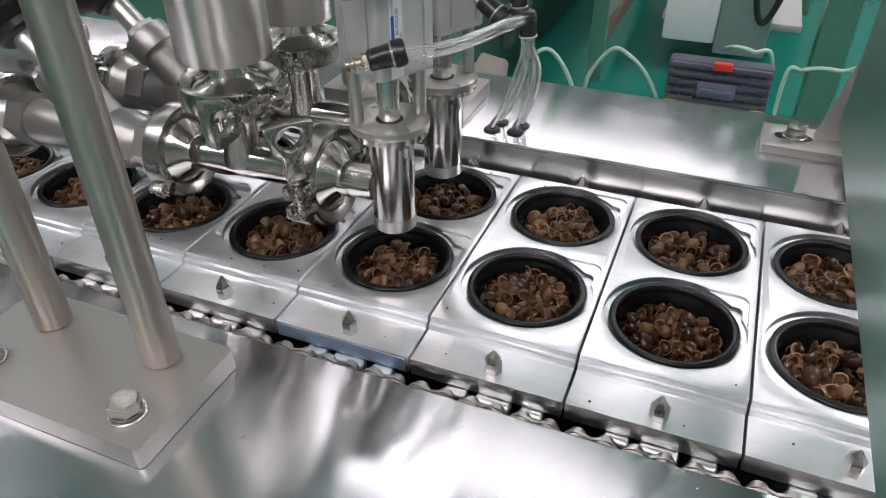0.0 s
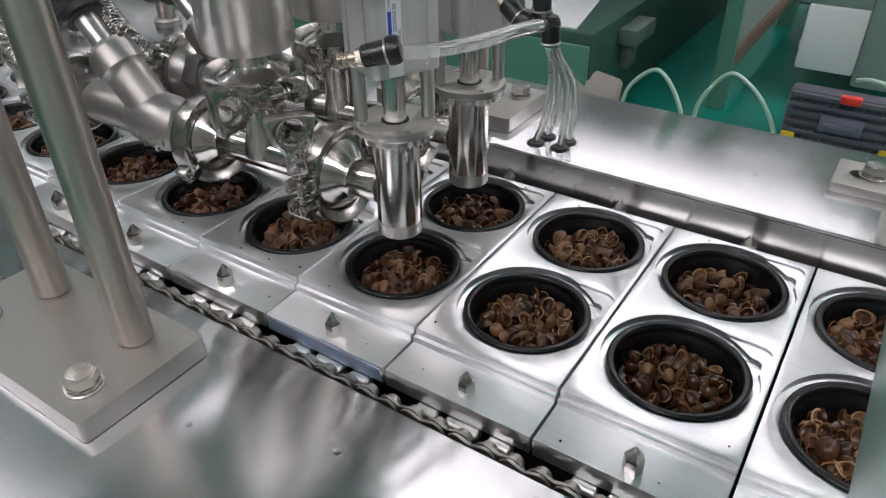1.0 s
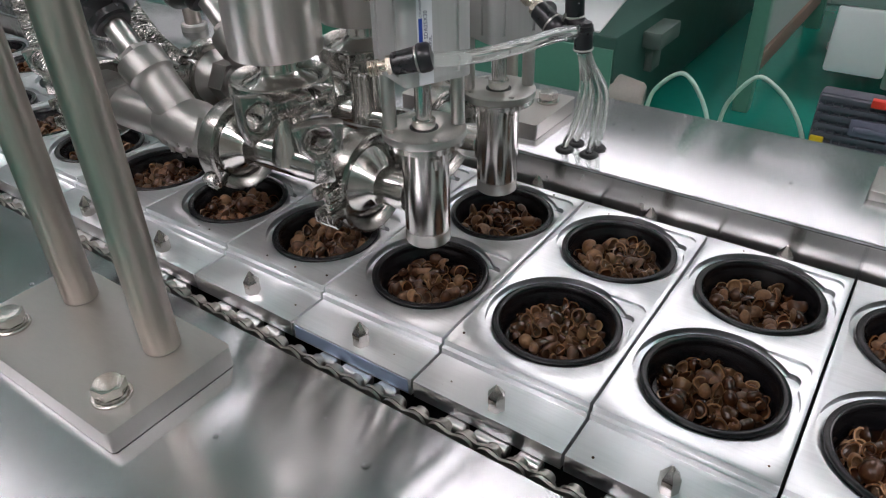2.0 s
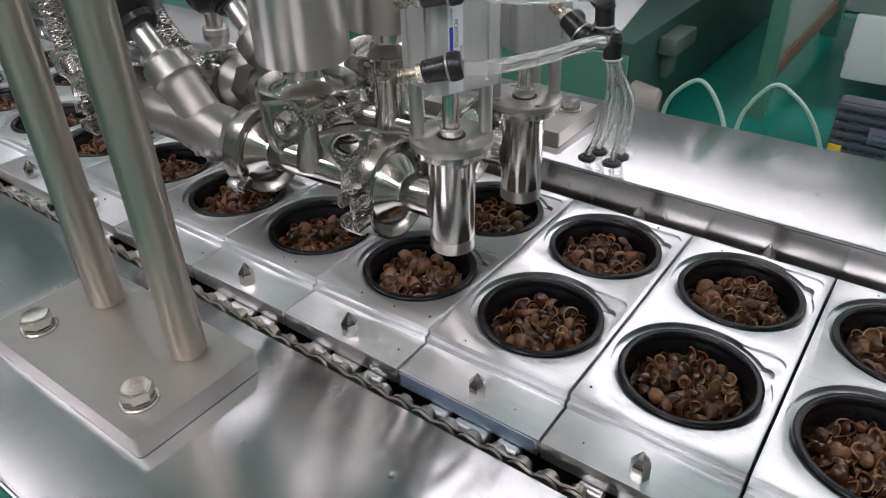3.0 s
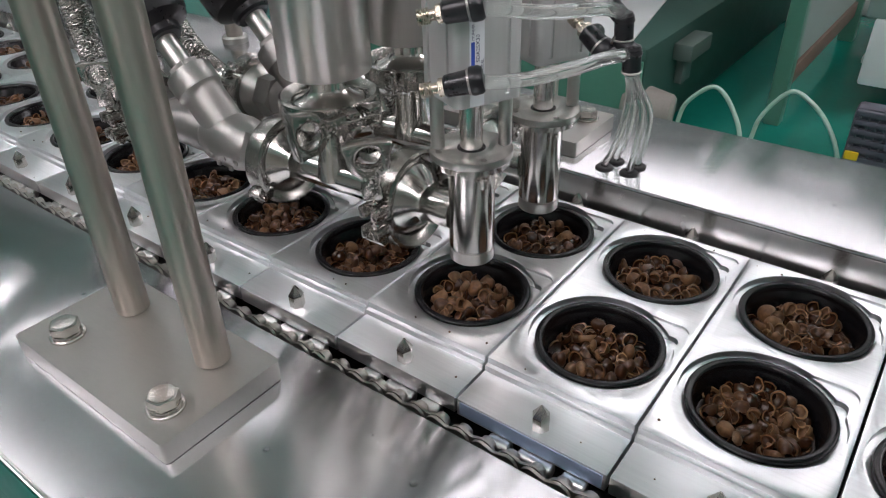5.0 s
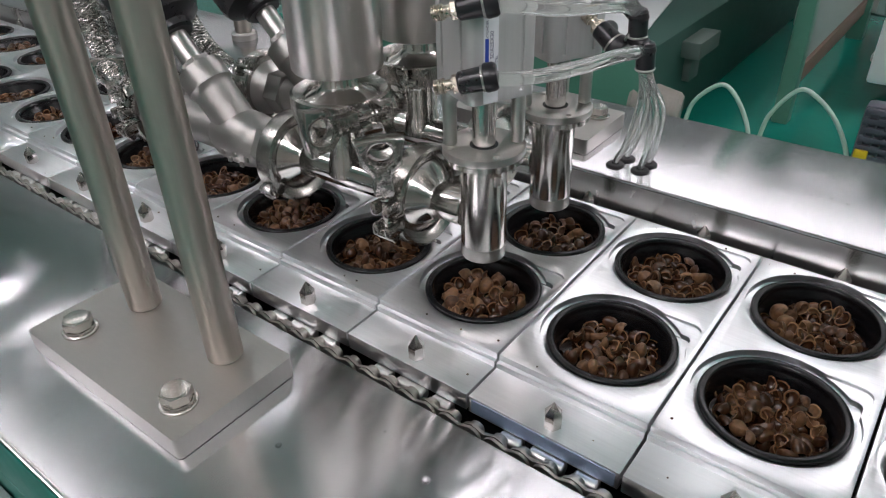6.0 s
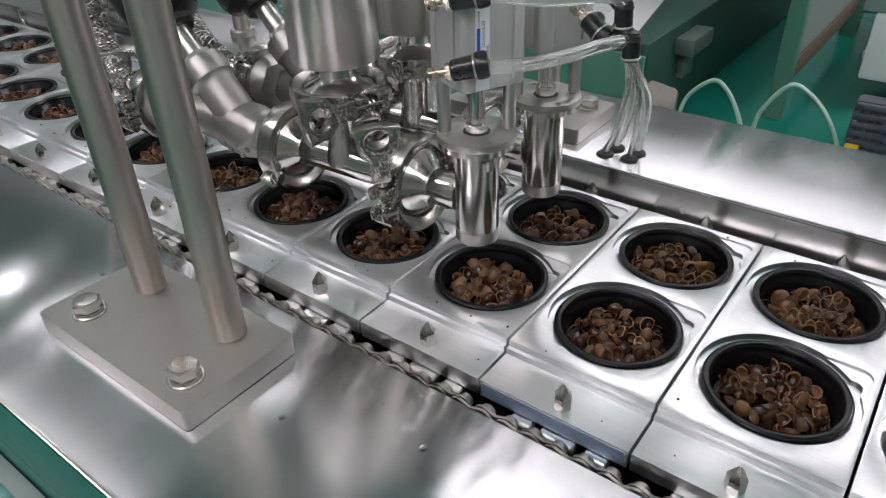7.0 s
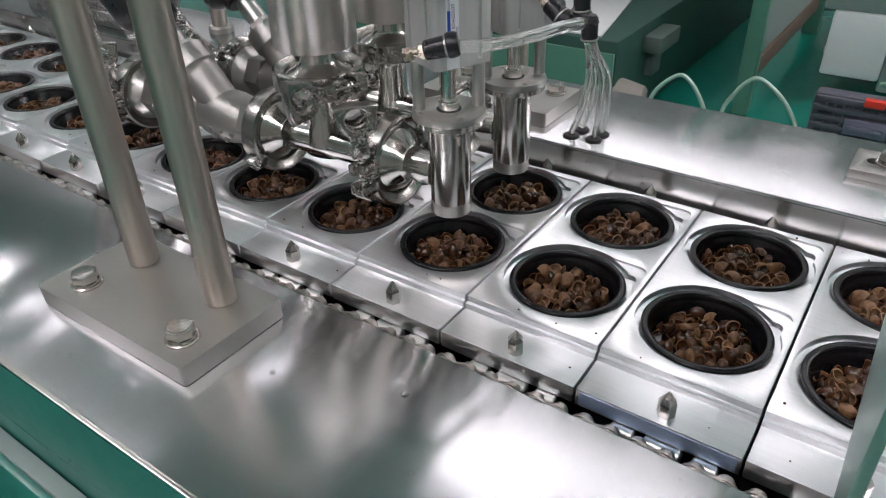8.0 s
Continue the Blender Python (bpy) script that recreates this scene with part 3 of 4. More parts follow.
def half_ring(side):
    """Half of a clamp's ring round the z axis, on the +y (1) or -y (-1) side, with its lug towards +x."""
    prof = [(0.0255, -0.0042), (0.0262, -0.0050), (0.0322, -0.0080), (0.0342, -0.0070), (0.0348, 0.0), (0.0342, 0.0070), (0.0322, 0.0080), (0.0262, 0.0050), (0.0255, 0.0042)]
    bm = bmesh.new()
    n = 26
    rings = []
    for i in range(n + 1):
        a = radians(6 + 168 * i / n)
        rings.append([bm.verts.new((r * math.cos(a), r * math.sin(a) * side, z)) for r, z in prof])
    for a, b in zip(rings, rings[1:]):
        for i in range(len(prof)):
            j = (i + 1) % len(prof)
            bm.faces.new([a[i], a[j], b[j], b[i]])
    bm.faces.new(rings[0])
    bm.faces.new(rings[-1])
    s = sorted((0.0032 * side, 0.0118 * side))
    box(0.0300, 0.0445, s[0], s[1], -0.0075, -0.0026, 0.0014, bm)
    box(0.0300, 0.0445, s[0], s[1], 0.0026, 0.0075, 0.0014, bm)
    box(0.0285, 0.0335, s[0], s[1], -0.0075, 0.0075, 0.0014, bm)
    s = sorted((-0.0004 * side, 0.0075 * side))
    box(-0.0400, -0.0325, s[0], s[1], -0.0062, 0.0062 if side > 0 else 0.0, 0.0014, bm)
    return finish("ring_half", bm, CLAMPSTEEL)


RINGS = [half_ring(1), half_ring(-1)]


def thread(r, p0, length, turns):
    """A screw with a visible thread along +y."""
    line = [Vector((0, p0 + length * i / (turns * 3), 0)) for i in range(turns * 3 + 1)]
    return sweep(line, r, 12, wobble=lambda k: (1.0, 0.84, 0.92)[k % 3])


def clamp(at, wing=0.0, spin=0.0, label="polished stainless sanitary pipe clamp with a wing nut"):
    ob = thing("pipe_clamp", label, "pipe clamp", "pipe clamps", at)
    for me in RINGS:
        part("ring_half", me, None, ob)
    part("hinge_pin", rod((-0.0375, 0.001, -0.0085), (-0.0375, 0.001, 0.0085), 0.0024), BOLT, ob)
    bolt = thread(0.0031, -0.013, 0.042, 13)
    bolt.transform(Matrix.Translation((SCREW_X, 0, 0)))
    part("screw", bolt, BOLT, ob, "bright threaded swing bolt")
    part("bolt_eye", rod((SCREW_X, -0.0125, -0.0068), (SCREW_X, -0.0125, 0.0068), 0.0040), BOLT, ob)
    if wing:
        part("wing_nut", WING, None, ob, "wing nut with a round eye", pose(SCREW_X, wing, 0) @ pose(0, 0, 0, 0, spin, 0))
    else:
        part("nut", hexagon((SCREW_X, 0.0122, 0), (SCREW_X, 0.0190, 0), 0.010, 0.0006), BOLT, ob)
    return ob


def ferrule(centre, direction, bm):
    """A conical pipe end that a clamp holds, its face at centre, its pipe towards direction."""
    c, d = Vector(centre), Vector(direction).normalized()
    lathe([(0, 0.0002), (0.0252, 0.0002), (0.0252, 0.0030), (0.0245, 0.0042), (PIPE_R + 0.0012, 0.0128), (PIPE_R, 0.0150), (PIPE_R, 0.0200), (0, 0.0200)], 40, bm, along(c, c + d))


def pipe_run(y, zr, zl, x_right, x_tee, x_left, z_up):
    """The tee that feeds one nozzle."""
    at = lambda x: Vector((x, y, zl + (zr - zl) * (x - x_left) / (x_right - x_left)))  # noqa: E731
    ob = thing("filling_tee", "polished stainless tee pipe feeding a nozzle", "pipe", "filling pipes")
    c2 = -0.147
    bm = rod(at(c2 - 0.014), at(x_left + 0.014), PIPE_R, seg=36)
    ferrule(at(c2) - Vector((0.0003, 0, 0)), (-1, 0, 0), bm)
    ferrule(at(x_left) + Vector((0.0003, 0, 0)), (1, 0, 0), bm)
    part("run", bm, POLISHED, ob)
    t = at(x_tee)
    bm = lathe([(PIPE_R + 0.0030, -0.0005), (PIPE_R + 0.0012, 0.0115), (PIPE_R, 0.0150), (PIPE_R, z_up - t.z - 0.014), (0, z_up - t.z - 0.014)], 36, None, Matrix.Translation(t))
    ferrule((t.x, t.y, z_up - 0.0003), (0, 0, -1), bm)
    part("branch", bm, POLISHED, ob)
    inlet = rod(at(c2 + 0.014), at(x_right), PIPE_R, seg=36)
    ferrule(at(c2) + Vector((0.0003, 0, 0)), (1, 0, 0), inlet)
    part("nozzle_inlet", inlet, POLISHED, ob)
    return at


def filling_cylinder(x, y, z0, radius, top):
    ob = thing("dosing_cylinder", "tall brushed stainless dosing cylinder", "cylinder", "dosing cylinders", pose(x, y, z0))
    neck = lathe([(0, 0.0003), (0.0252, 0.0003), (0.0252, 0.0030), (0.0240, 0.0040), (0.0175, 0.0062), (0.0135, 0.0105), (0.0125, 0.0130), (0.0125, 0.0310), (0, 0.0310)], 44)
    part("neck", neck, POLISHED, ob, "polished neck with a flange")
    body = lathe([(0, 0.0225), (radius - 0.003, 0.0225), (radius - 0.0008, 0.0231), (radius, 0.0245), (radius, top - z0), (0, top - z0)], 72)
    part("body", body, BRUSHED, ob)
    part("cap", lathe([(0, top - z0 + 0.0002), (radius + 0.004, top - z0 + 0.0002), (radius + 0.004, top - z0 + 0.02), (0, top - z0 + 0.02)], 48), BRUSHED, ob)
    return ob


def angle_valve(xr, xl, y, z):
    """A Y-pattern valve between two hexagon ends, its bonnet leaning upstream, with a black drive on top."""
    ob = thing("angle_valve", "cast stainless angle seat valve with a black drive", "valve", "angle valves", pose(xr, y, z))
    L = xl - xr
    part("hexagon_end", hexagon((-0.012, 0, 0), (-0.032, 0, 0), 0.0370, 0.0022), CAST, ob)
    adapter = lathe([(0, 0), (0.0252, 0), (0.0252, 0.003), (0.0240, 0.0045), (0.0200, 0.0125), (0, 0.0125)], 40, None, along((-0.0006, 0, 0), (-1, 0, 0)))
    part("ferrule", adapter, BRUSHED, ob)
    body = lathe([(0.0165, 0), (0.0195, 0.006), (0.0225, 0.020), (0.0225, 0.032), (0.0205, 0.048), (0.0165, 0.058), (0, 0.058)], 40, None, along((-0.030, 0, 0), (-1, 0, 0)))
    part("body", body, CAST, ob)
    a, d = Vector((-0.061, 0, 0.002)), Vector((-0.70, 0, 0.71)).normalized()
    bonnet = lathe([(0.0165, 0), (0.0166, 0.020), (0.0168, 0.040), (0.0172, 0.044), (0.0192, 0.047), (0.0194, 0.062), (0.0184, 0.0645), (0.0130, 0.065), (0, 0.065)], 44, None, along(a, a + d))
    part("bonnet", bonnet, CAST, ob)
    part("gland_nut", hexagon(a + d * 0.0646, a + d * 0.071, 0.0235, 0.001), CAST, ob)
    part("stem_tube", rod(a + d * 0.0705, a + d * 0.104, 0.0092, seg=32), BRUSHED, ob, "polished spindle tube")
    cap = lathe([(0, 0.096), (0.0150, 0.096), (0.0170, 0.098), (0.0180, 0.103), (0.0285, 0.109), (0.0310, 0.114), (0.0320, 0.150), (0.0320, 0.200), (0.0290, 0.206), (0, 0.206)], 40, None, along(a, a + d))
    part("drive", cap, BLACK, ob, "black plastic drive housing")
    part("hexagon_end", hexagon((L + 0.034, 0, 0), (L + 0.014, 0, 0), 0.0370, 0.0022), CAST, ob)
    tail = lathe([(0, 0), (0.0252, 0), (0.0252, 0.003), (0.0240, 0.0045), (0.0170, 0.0145), (0, 0.0145)], 40, None, along((L + 0.0006, 0, 0), (L + 1, 0, 0)))
    part("ferrule", tail, BRUSHED, ob)
    part("neck", rod((L + 0.030, 0, 0), (-0.086, 0, 0), 0.0175), CAST, ob)
    # raised casting marks
    for i, (u, v) in enumerate(((0.036, 0.004), (0.043, 0.010), (0.050, 0.003), (0.057, 0.009), (0.064, 0.004))):
        part("casting_mark", box(-u - 0.0022, -u + 0.0022, -0.0226, -0.0205, -v - 0.0035, -v + 0.0005, 0.0006), CAST, ob)
    return ob


def braided_hose(points, name_label):
    ob = thing("braided_hose", name_label, "hose", "braided hoses")
    line = smooth_line(points, 12)
    part("sleeve", sweep(line, 0.0098, 20), CAST, ob)
    tagged(part("braid", braid(line, 0.0101), CLAMPSTEEL, ob), "woven stainless wire braid", kind="stuff")
    d0 = (line[0] - line[1]).normalized()
    part("collar", rod(line[0] + d0 * 0.016, line[0] - d0 * 0.018, 0.0120), POLISHED, ob, "pressed steel collar")
    bm = bmesh.new()
    ferrule(line[0] + d0 * 0.030, -d0, bm)
    part("ferrule", bm, POLISHED, ob)
    return ob


def braid(line, r, strands=9, lay=0.034):
    """Two sets of wire bands wound round a line, one against the other."""
    fine = smooth_line(line[::4] + [line[-1]], 14)
    up = Vector((0.13, 0.21, 0.97))
    rows, run = [], 0.0
    for i, p in enumerate(fine):
        d = (fine[min(i + 1, len(fine) - 1)] - fine[max(i - 1, 0)]).normalized()
        side = d.cross(up).normalized()
        up = side.cross(d).normalized()
        run += (p - fine[i - 1]).length if i else 0.0
        rows.append((p, side, up.copy(), run))
    bm = bmesh.new()
    for way in (1, -1):
        for k in range(strands):
            for wire in (-1, 0, 1):
                path = []
                for i, (p, side, u, q) in enumerate(rows):
                    a = way * (2 * math.pi * q / lay) + 2 * math.pi * k / strands + wire * 0.15
                    h = r + 0.0006 + 0.0005 * way * math.sin(strands * 2 * math.pi * q / lay)
                    path.append(p + h * (side * math.cos(a) + u * math.sin(a)))
                sweep(path, 0.00072, 4, bm=bm)
    return bm


STEMS = []


def nozzle(x, y, bottom, flange):
    ob = thing("filling_nozzle", "polished stainless filling nozzle over a cup", "nozzle", "filling nozzles", pose(x, y, bottom))
    R, f = 0.0145, flange - bottom
    barrel = lathe([(R - 0.0004, 0.0090), (R - 0.0004, 0.0098), (R, 0.0102), (R, f), (R - 0.003, f), (R - 0.003, 0.0090)], 56, closed=True)
    part("barrel", barrel, POLISHED, ob)
    ring = lathe([(R - 0.0030, 0), (R - 0.0006, 0), (R, 0.0006), (R, 0.0088), (R - 0.003, 0.0088)], 56, closed=True)
    part("tip_ring", ring, BRUSHED, ob, "satin tip ring")
    low = lathe([(0.0125, f + 0.0001), (0.0236, f + 0.0001), (0.0242, f + 0.0006), (0.0242, f + 0.0040), (0.0238, f + 0.0043), (0.0125, f + 0.0043)], 64, closed=True)
    part("lower_flange", low, POLISHED, ob)
    disc = prism(circle(0, 0, 0.0252, 64), f + 0.0045, f + 0.0092)
    cuts = [prism(circle(0, 0, 0.0088, 40), 0, 1)]
    for a in (100, 190, 280, 10):
        cuts.append(prism(circle(0.0205 * math.cos(radians(a + 45)), 0.0205 * math.sin(radians(a + 45)), 0.0019, 20), f + 0.0055, 1))
    part("upper_flange", carve(disc, cuts, BRUSHED, 0.0005, "upper_flange"), None, ob, "drilled stainless flange")
    part("bushing", lathe([(0.0074, f + 0.0048), (0.0086, f + 0.0048), (0.0086, f + 0.0090), (0.0074, f + 0.0090)], 36, closed=True), BLACK, ob, "black seal ring")
    for dx, dy in ((-0.0165, -0.0115), (0.0140, 0.0150)):
        part("tie_rod", rod((dx, dy, f + 0.0090), (dx, dy, 0.1330 - bottom), 0.0042, seg=24), BRUSHED, ob)
    part("gasket_pin", rod((0.0165, -0.011, f - 0.010), (0.0165, -0.011, f - 0.003), 0.0022), BOLT, ob)
    stem = lathe([(0, 0.0445), (0.0070, 0.0445), (0.0070, 0.1130), (0.0066, 0.1134), (0.0050, 0.1134), (0.0050, 0.1700), (0, 0.1700)], 36)
    stem = part("stem", stem, POLISHED, ob, "sliding polished valve stem")
    STEMS.append(stem)
    return ob


def sda_body():
    h = 0.0640
    body = prism(rounded(-0.021, 0.021, -0.021, 0.021, 0.0046), 0, h)
    cuts = []
    for turn in range(4):
        for u in (-0.0112, 0.0112):
            c = prism([(u - 0.0012, 0.0196), (u + 0.0012, 0.0196), (u + 0.0012, 0.03), (u - 0.0012, 0.03)], 0.004, h - 0.004)
            c.transform(Matrix.Rotation(radians(90 * turn), 4, "Z"))
            cuts.append(c)
    cuts.append(prism(circle(0, 0, 0.0105, 36), -0.01, 0.003))
    return carve(body, cuts, ANOD, 0.0004, "cylinder_body")


SDA = sda_body()


def letters(text, size, mat, parent, at):
    curve = bpy.data.curves.new("lettering", "FONT")
    curve.body, curve.size, curve.extrude, curve.resolution_u = text, size, 0.00004, 2
    curve.align_x = "LEFT"
    src = new("lettering_source", curve)
    bpy.context.view_layer.update()
    me = bpy.data.meshes.new_from_object(src.evaluated_get(bpy.context.evaluated_depsgraph_get()))
    bpy.data.objects.remove(src, do_unlink=True)
    me.materials.clear()
    me.materials.append(mat)
    return part("lettering", me, None, parent, at=at)


def air_cylinder(x, y, z, labelled):
    ob = thing("air_cylinder", "compact grey anodised air cylinder above a nozzle", "air cylinder", "air cylinders", pose(x, y, z, 0, 0, -25))
    part("body", SDA, None, ob)
    part("rod_seal", lathe([(0.0072, -0.0002), (0.0102, -0.0002), (0.0102, 0.0024), (0.0072, 0.0024)], 32, closed=True), BLACK, ob)
    part("end_cap", prism(rounded(-0.0205, 0.0205, -0.0205, 0.0205, 0.0044), 0.0641, 0.0700, 0.0006), ANOD, ob)
    for dx in (-0.0125, 0.0125):
        for dy in (-0.0125, 0.0125):
            part("cap_screw", rod((dx, dy, 0.0700), (dx, dy, 0.0740), 0.0032), BOLT, ob)
    if labelled:
        lab = part("label", box(0.0210, 0.02125, -0.0130, -0.0040, 0.0006, 0.0490), LABELW, ob, "white printed label")
        turned = axes((0.02132, 0, 0), (0, 0, 1), (1, 0, 0))
        letters("SDA25X30", 0.0032, INK, lab, turned @ pose(0.0250, 0.0070, 0))
        letters("MODEL", 0.0022, INK, lab, turned @ pose(0.0190, 0.0046, 0))
        letters("CYLINDER", 0.0019, INK, lab, turned @ pose(0.0365, 0.0103, 0))
        bar = box(0.0, 0.014, 0, 0.0022, 0, 0.00005)
        part("logo_bar", bar, LOGOBLUE, lab, "", turned @ pose(0.0220, 0.0100, 0))
    return ob


LOGOBLUE = material("blue_print", (0.03, 0.08, 0.45), 0.4)


def speed_controller(at, direction, screw_label="black push-in speed controller with a brass screw"):
    """Its black body lies along direction, the brass needle at the back end."""
    ob = thing("air_fitting", screw_label, "air fitting", "air fittings")
    p, d = Vector(at), Vector(direction).normalized()
    bm = lathe([(0, -0.006), (0.0050, -0.006), (0.0060, -0.0050), (0.0063, 0.001), (0.0066, 0.0066), (0.0062, 0.0070), (0.0062, 0.0078), (0.0074, 0.0082), (0.0078, 0.0095), (0.0076, 0.0135), (0.0066, 0.0152), (0.0040, 0.0154), (0, 0.0154)], 28, None, along(p, p + d))
    part("body", bm, BLACK, ob)
    part("ring", lathe([(0.0063, 0.0068), (0.0071, 0.0069), (0.0071, 0.0079), (0.0063, 0.0080)], 28, None, along(p, p + d)), PLATE, ob, "pale release ring")
    part("shank", rod(p, p + Vector((-0.004, 0.014, 0.0)), 0.0050), BLACK, ob)
    part("lock_nut", hexagon(p - d * 0.006, p - d * 0.0090, 0.0088, 0.0005), BRASS, ob, "knurled steel nut")
    part("needle", rod(p - d * 0.0088, p - d * 0.0185, 0.0030), BRASS, ob, "brass adjusting screw")
    for k in range(5):
        part("knurl", rod(p - d * (0.0126 + 0.0013 * k), p - d * (0.0135 + 0.0013 * k), 0.0042, seg=16), BRASS, ob)
    return ob


def elbow(at, down, side):
    ob = thing("air_fitting", "black push-in elbow fitting for clear air tube", "air fitting", "air fittings")
    p, d, s = Vector(at), Vector(down).normalized(), Vector(side).normalized()
    bm = rod(p - d * 0.004, p + d * 0.013, 0.0056, edge=0.0015)
    lathe([(0, -0.0062), (0.0045, -0.0045), (0.0062, 0), (0.0045, 0.0045), (0, 0.0062)], 20, bm, Matrix.Translation(p))
    part("body", bm, BLACK, ob)
    part("branch", rod(p, p + s * 0.014, 0.0052, edge=0.0012), BLACK, ob)
    for q, e in ((d, 0.0105), (s, 0.0115)):
        part("ring", rod(p + q * e, p + q * (e + 0.0014), 0.0060), PLATE, ob, "pale release ring")
    return ob


def air_tube(points, r=0.0040, mat=None, label="clear plastic air tube", group="air tubes"):
    line = smooth_line(points, 9)
    ob = tagged(part("air_tube", sweep(line, r, 16, inner=r * 0.62), mat or TUBE), label, "tube", group)
    ob.visible_shadow = mat is not None
    return ob


# front and rear filling lines
for y, dz, xl in ((FY, 0.0, -0.271), (BY, 0.001, -0.262)):
    at = pipe_run(y, 0.0505 + dz, 0.0455 + dz, -0.1100, -0.216, xl, 0.102 + dz)
    slope = at(-0.147) - at(-0.3)
    clamp(axes(at(-0.147), (0, -1, 0), -slope), 0.0168 if y == FY else 0.0, 137)
    clamp(axes(at(xl), (0, 0.85, 0.53), slope), label="polished stainless sanitary pipe clamp beside a valve")
    if y == FY:
        clamp(axes((-0.216, y, 0.102 + dz), (0.97, -0.25, 0), (0, 0, -1)), 0.0120, 97)
    else:
        clamp(axes((-0.216, y, 0.102 + dz), (-0.4, 0.9, 0), (0, 0, 1)), label="dull stainless sanitary pipe clamp under a cylinder")
    filling_cylinder(-0.216, y, 0.102 + dz, 0.0308, 0.40)
angle_valve(-0.271, -0.446, FY, 0.0450)
angle_valve(-0.262, -0.402, BY, 0.0465)
clamp(axes((-0.4465, FY, 0.0450), (0, -1, 0), (-1, 0, 0)), 0.0175, 135)
clamp(axes((-0.4025, BY, 0.0465), (0, 0.7, -0.7), (1, 0, 0)), label="polished stainless sanitary pipe clamp at a hose end")
braided_hose([(-0.476, FY, 0.0455), (-0.505, FY + 0.002, 0.0465), (-0.540, FY + 0.010, 0.060), (-0.562, FY + 0.016, 0.095), (-0.580, FY + 0.02, 0.140), (-0.600, FY + 0.02, 0.22), (-0.61, FY + 0.02, 0.34)], "braided stainless steel product hose")
braided_hose([(-0.432, BY, 0.0470), (-0.452, BY, 0.0490), (-0.485, BY, 0.0640), (-0.515, BY, 0.095), (-0.530, BY, 0.140), (-0.545, BY, 0.22), (-0.55, BY, 0.34)], "braided stainless steel product hose")
nozzle(-0.098, FY, 0.0215, 0.0900)
nozzle(-0.098, BY, 0.0190, 0.0865)
air_cylinder(-0.098, FY, 0.1330, True)
air_cylinder(-0.098, BY, 0.1330, False)
side = (0.84, 0.54, 0.20)
speed_controller((-0.0872, 0.0455, 0.1490), side)
speed_controller((-0.0872, 0.0455, 0.1872), side)
speed_controller((-0.0600, 0.1480, 0.1520), (0.5, -0.1, -0.3), "black push-in air fitting beside the rear cylinder")
elbow((-0.0330, 0.1460, 0.1480), (0.05, 0.05, -1), (-0.7, 0.1, 0.5))
elbow((-0.0400, 0.1460, 0.1660), (0.05, 0.05, -1), (-0.7, 0.1, 0.5))
air_tube([(-0.0780, 0.0530, 0.1500), (-0.0670, 0.0620, 0.1495), (-0.0568, 0.0800, 0.1486), (-0.0470, 0.1020, 0.1490), (-0.0400, 0.1220, 0.1496), (-0.0345, 0.1400, 0.1485)])
air_tube([(-0.0780, 0.0530, 0.1880), (-0.0670, 0.0620, 0.1865), (-0.0560, 0.0830, 0.1820), (-0.0460, 0.1120, 0.1785), (-0.0410, 0.1310, 0.1750), (-0.0400, 0.1440, 0.1690)])
PORTS = ((-0.0924, 0.2612), (-0.0897, 0.2773), (-0.0713, 0.2629), (-0.0704, 0.2774))
MIDS = ((-0.0540, 0.2000, 0.0880), (-0.0500, 0.2010, 0.0885), (-0.0430, 0.2000, 0.0900), (-0.0385, 0.2020, 0.0905))
for i, ((px, py), mid) in enumerate(zip(PORTS, MIDS)):
    top = (-0.0320 - 0.004 * (i < 2), 0.1470 + 0.003 * (i % 2), 0.137 + 0.006 * (i < 2))
    low = [a + (b - a) * f for a, b, f in zip(mid, (px, py, 0.0095), (0.60, 0.66, 0.62))]
    air_tube([top, (top[0] - 0.002, top[1] + 0.014, 0.122), mid, low, (px + 0.001, py - 0.001, 0.016), (px, py, 0.0065)], 0.0027)
    g = lathe([(0.0030, -0.003), (0.0052, -0.003), (0.0052, 0.0002), (0.0073, 0.0002), (0.0076, 0.0012), (0.0064, 0.0024), (0.0034, 0.0028), (0.0030, 0.0024)], 30, closed=True)
    tagged(part("grommet", g, RUBBER, at=pose(px, py, BACK_Z)), "black rubber grommet in the rear steel cover", "grommet", "grommets")


# ---- bracket, guard and small things on the machine ----
br = thing("end_bracket", "bent stainless bracket bolted to the rear cover", "bracket", at=pose(0.129, 0.303, BACK_Z))
slotted = prism(rounded(0.0, 0.105, 0.0, 0.046, 0.0015), 0, 0.0075)
slot = prism(rounded(0.0095, 0.0395, 0.0175, 0.0305, 0.0062), -0.01, 0.02)
part("foot", carve(slotted, [slot], PLATE, 0.0006, "foot"), None, br, "slotted steel foot")
cheek = prism([(0.040, 0.0075), (0.105, 0.0075), (0.105, 0.22), (0.064, 0.22), (0.064, 0.115), (0.056, 0.078)], 0.028, 0.033, 0.0006)
cheek.transform(Matrix(((1, 0, 0, 0), (0, 0, 1, 0), (0, 1, 0, 0), (0, 0, 0, 1))))
part("cheek", cheek, PLATE, br, "upright steel cheek")
part("cross_bar", rod((0.080, 0.028, 0.035), (0.080, -0.060, 0.035), 0.0075), POLISHED, br)
part("weld", rod((0.040, 0.034, 0.0085), (0.100, 0.034, 0.0085), 0.0016), BOLT, br)
hex_bolt("hex_bolt", 0.1545, 0.3270, BACK_Z + 0.0075, 20)
guard = thing("guard_panel", "cloudy green acrylic guard across the conveyor", "guard panel", at=pose(0.177, 0.08, 0.05))
part("sheet", box(0, 0.004, -0.19, 0.20, 0, 0.26, 0.0008), GUARD, guard)
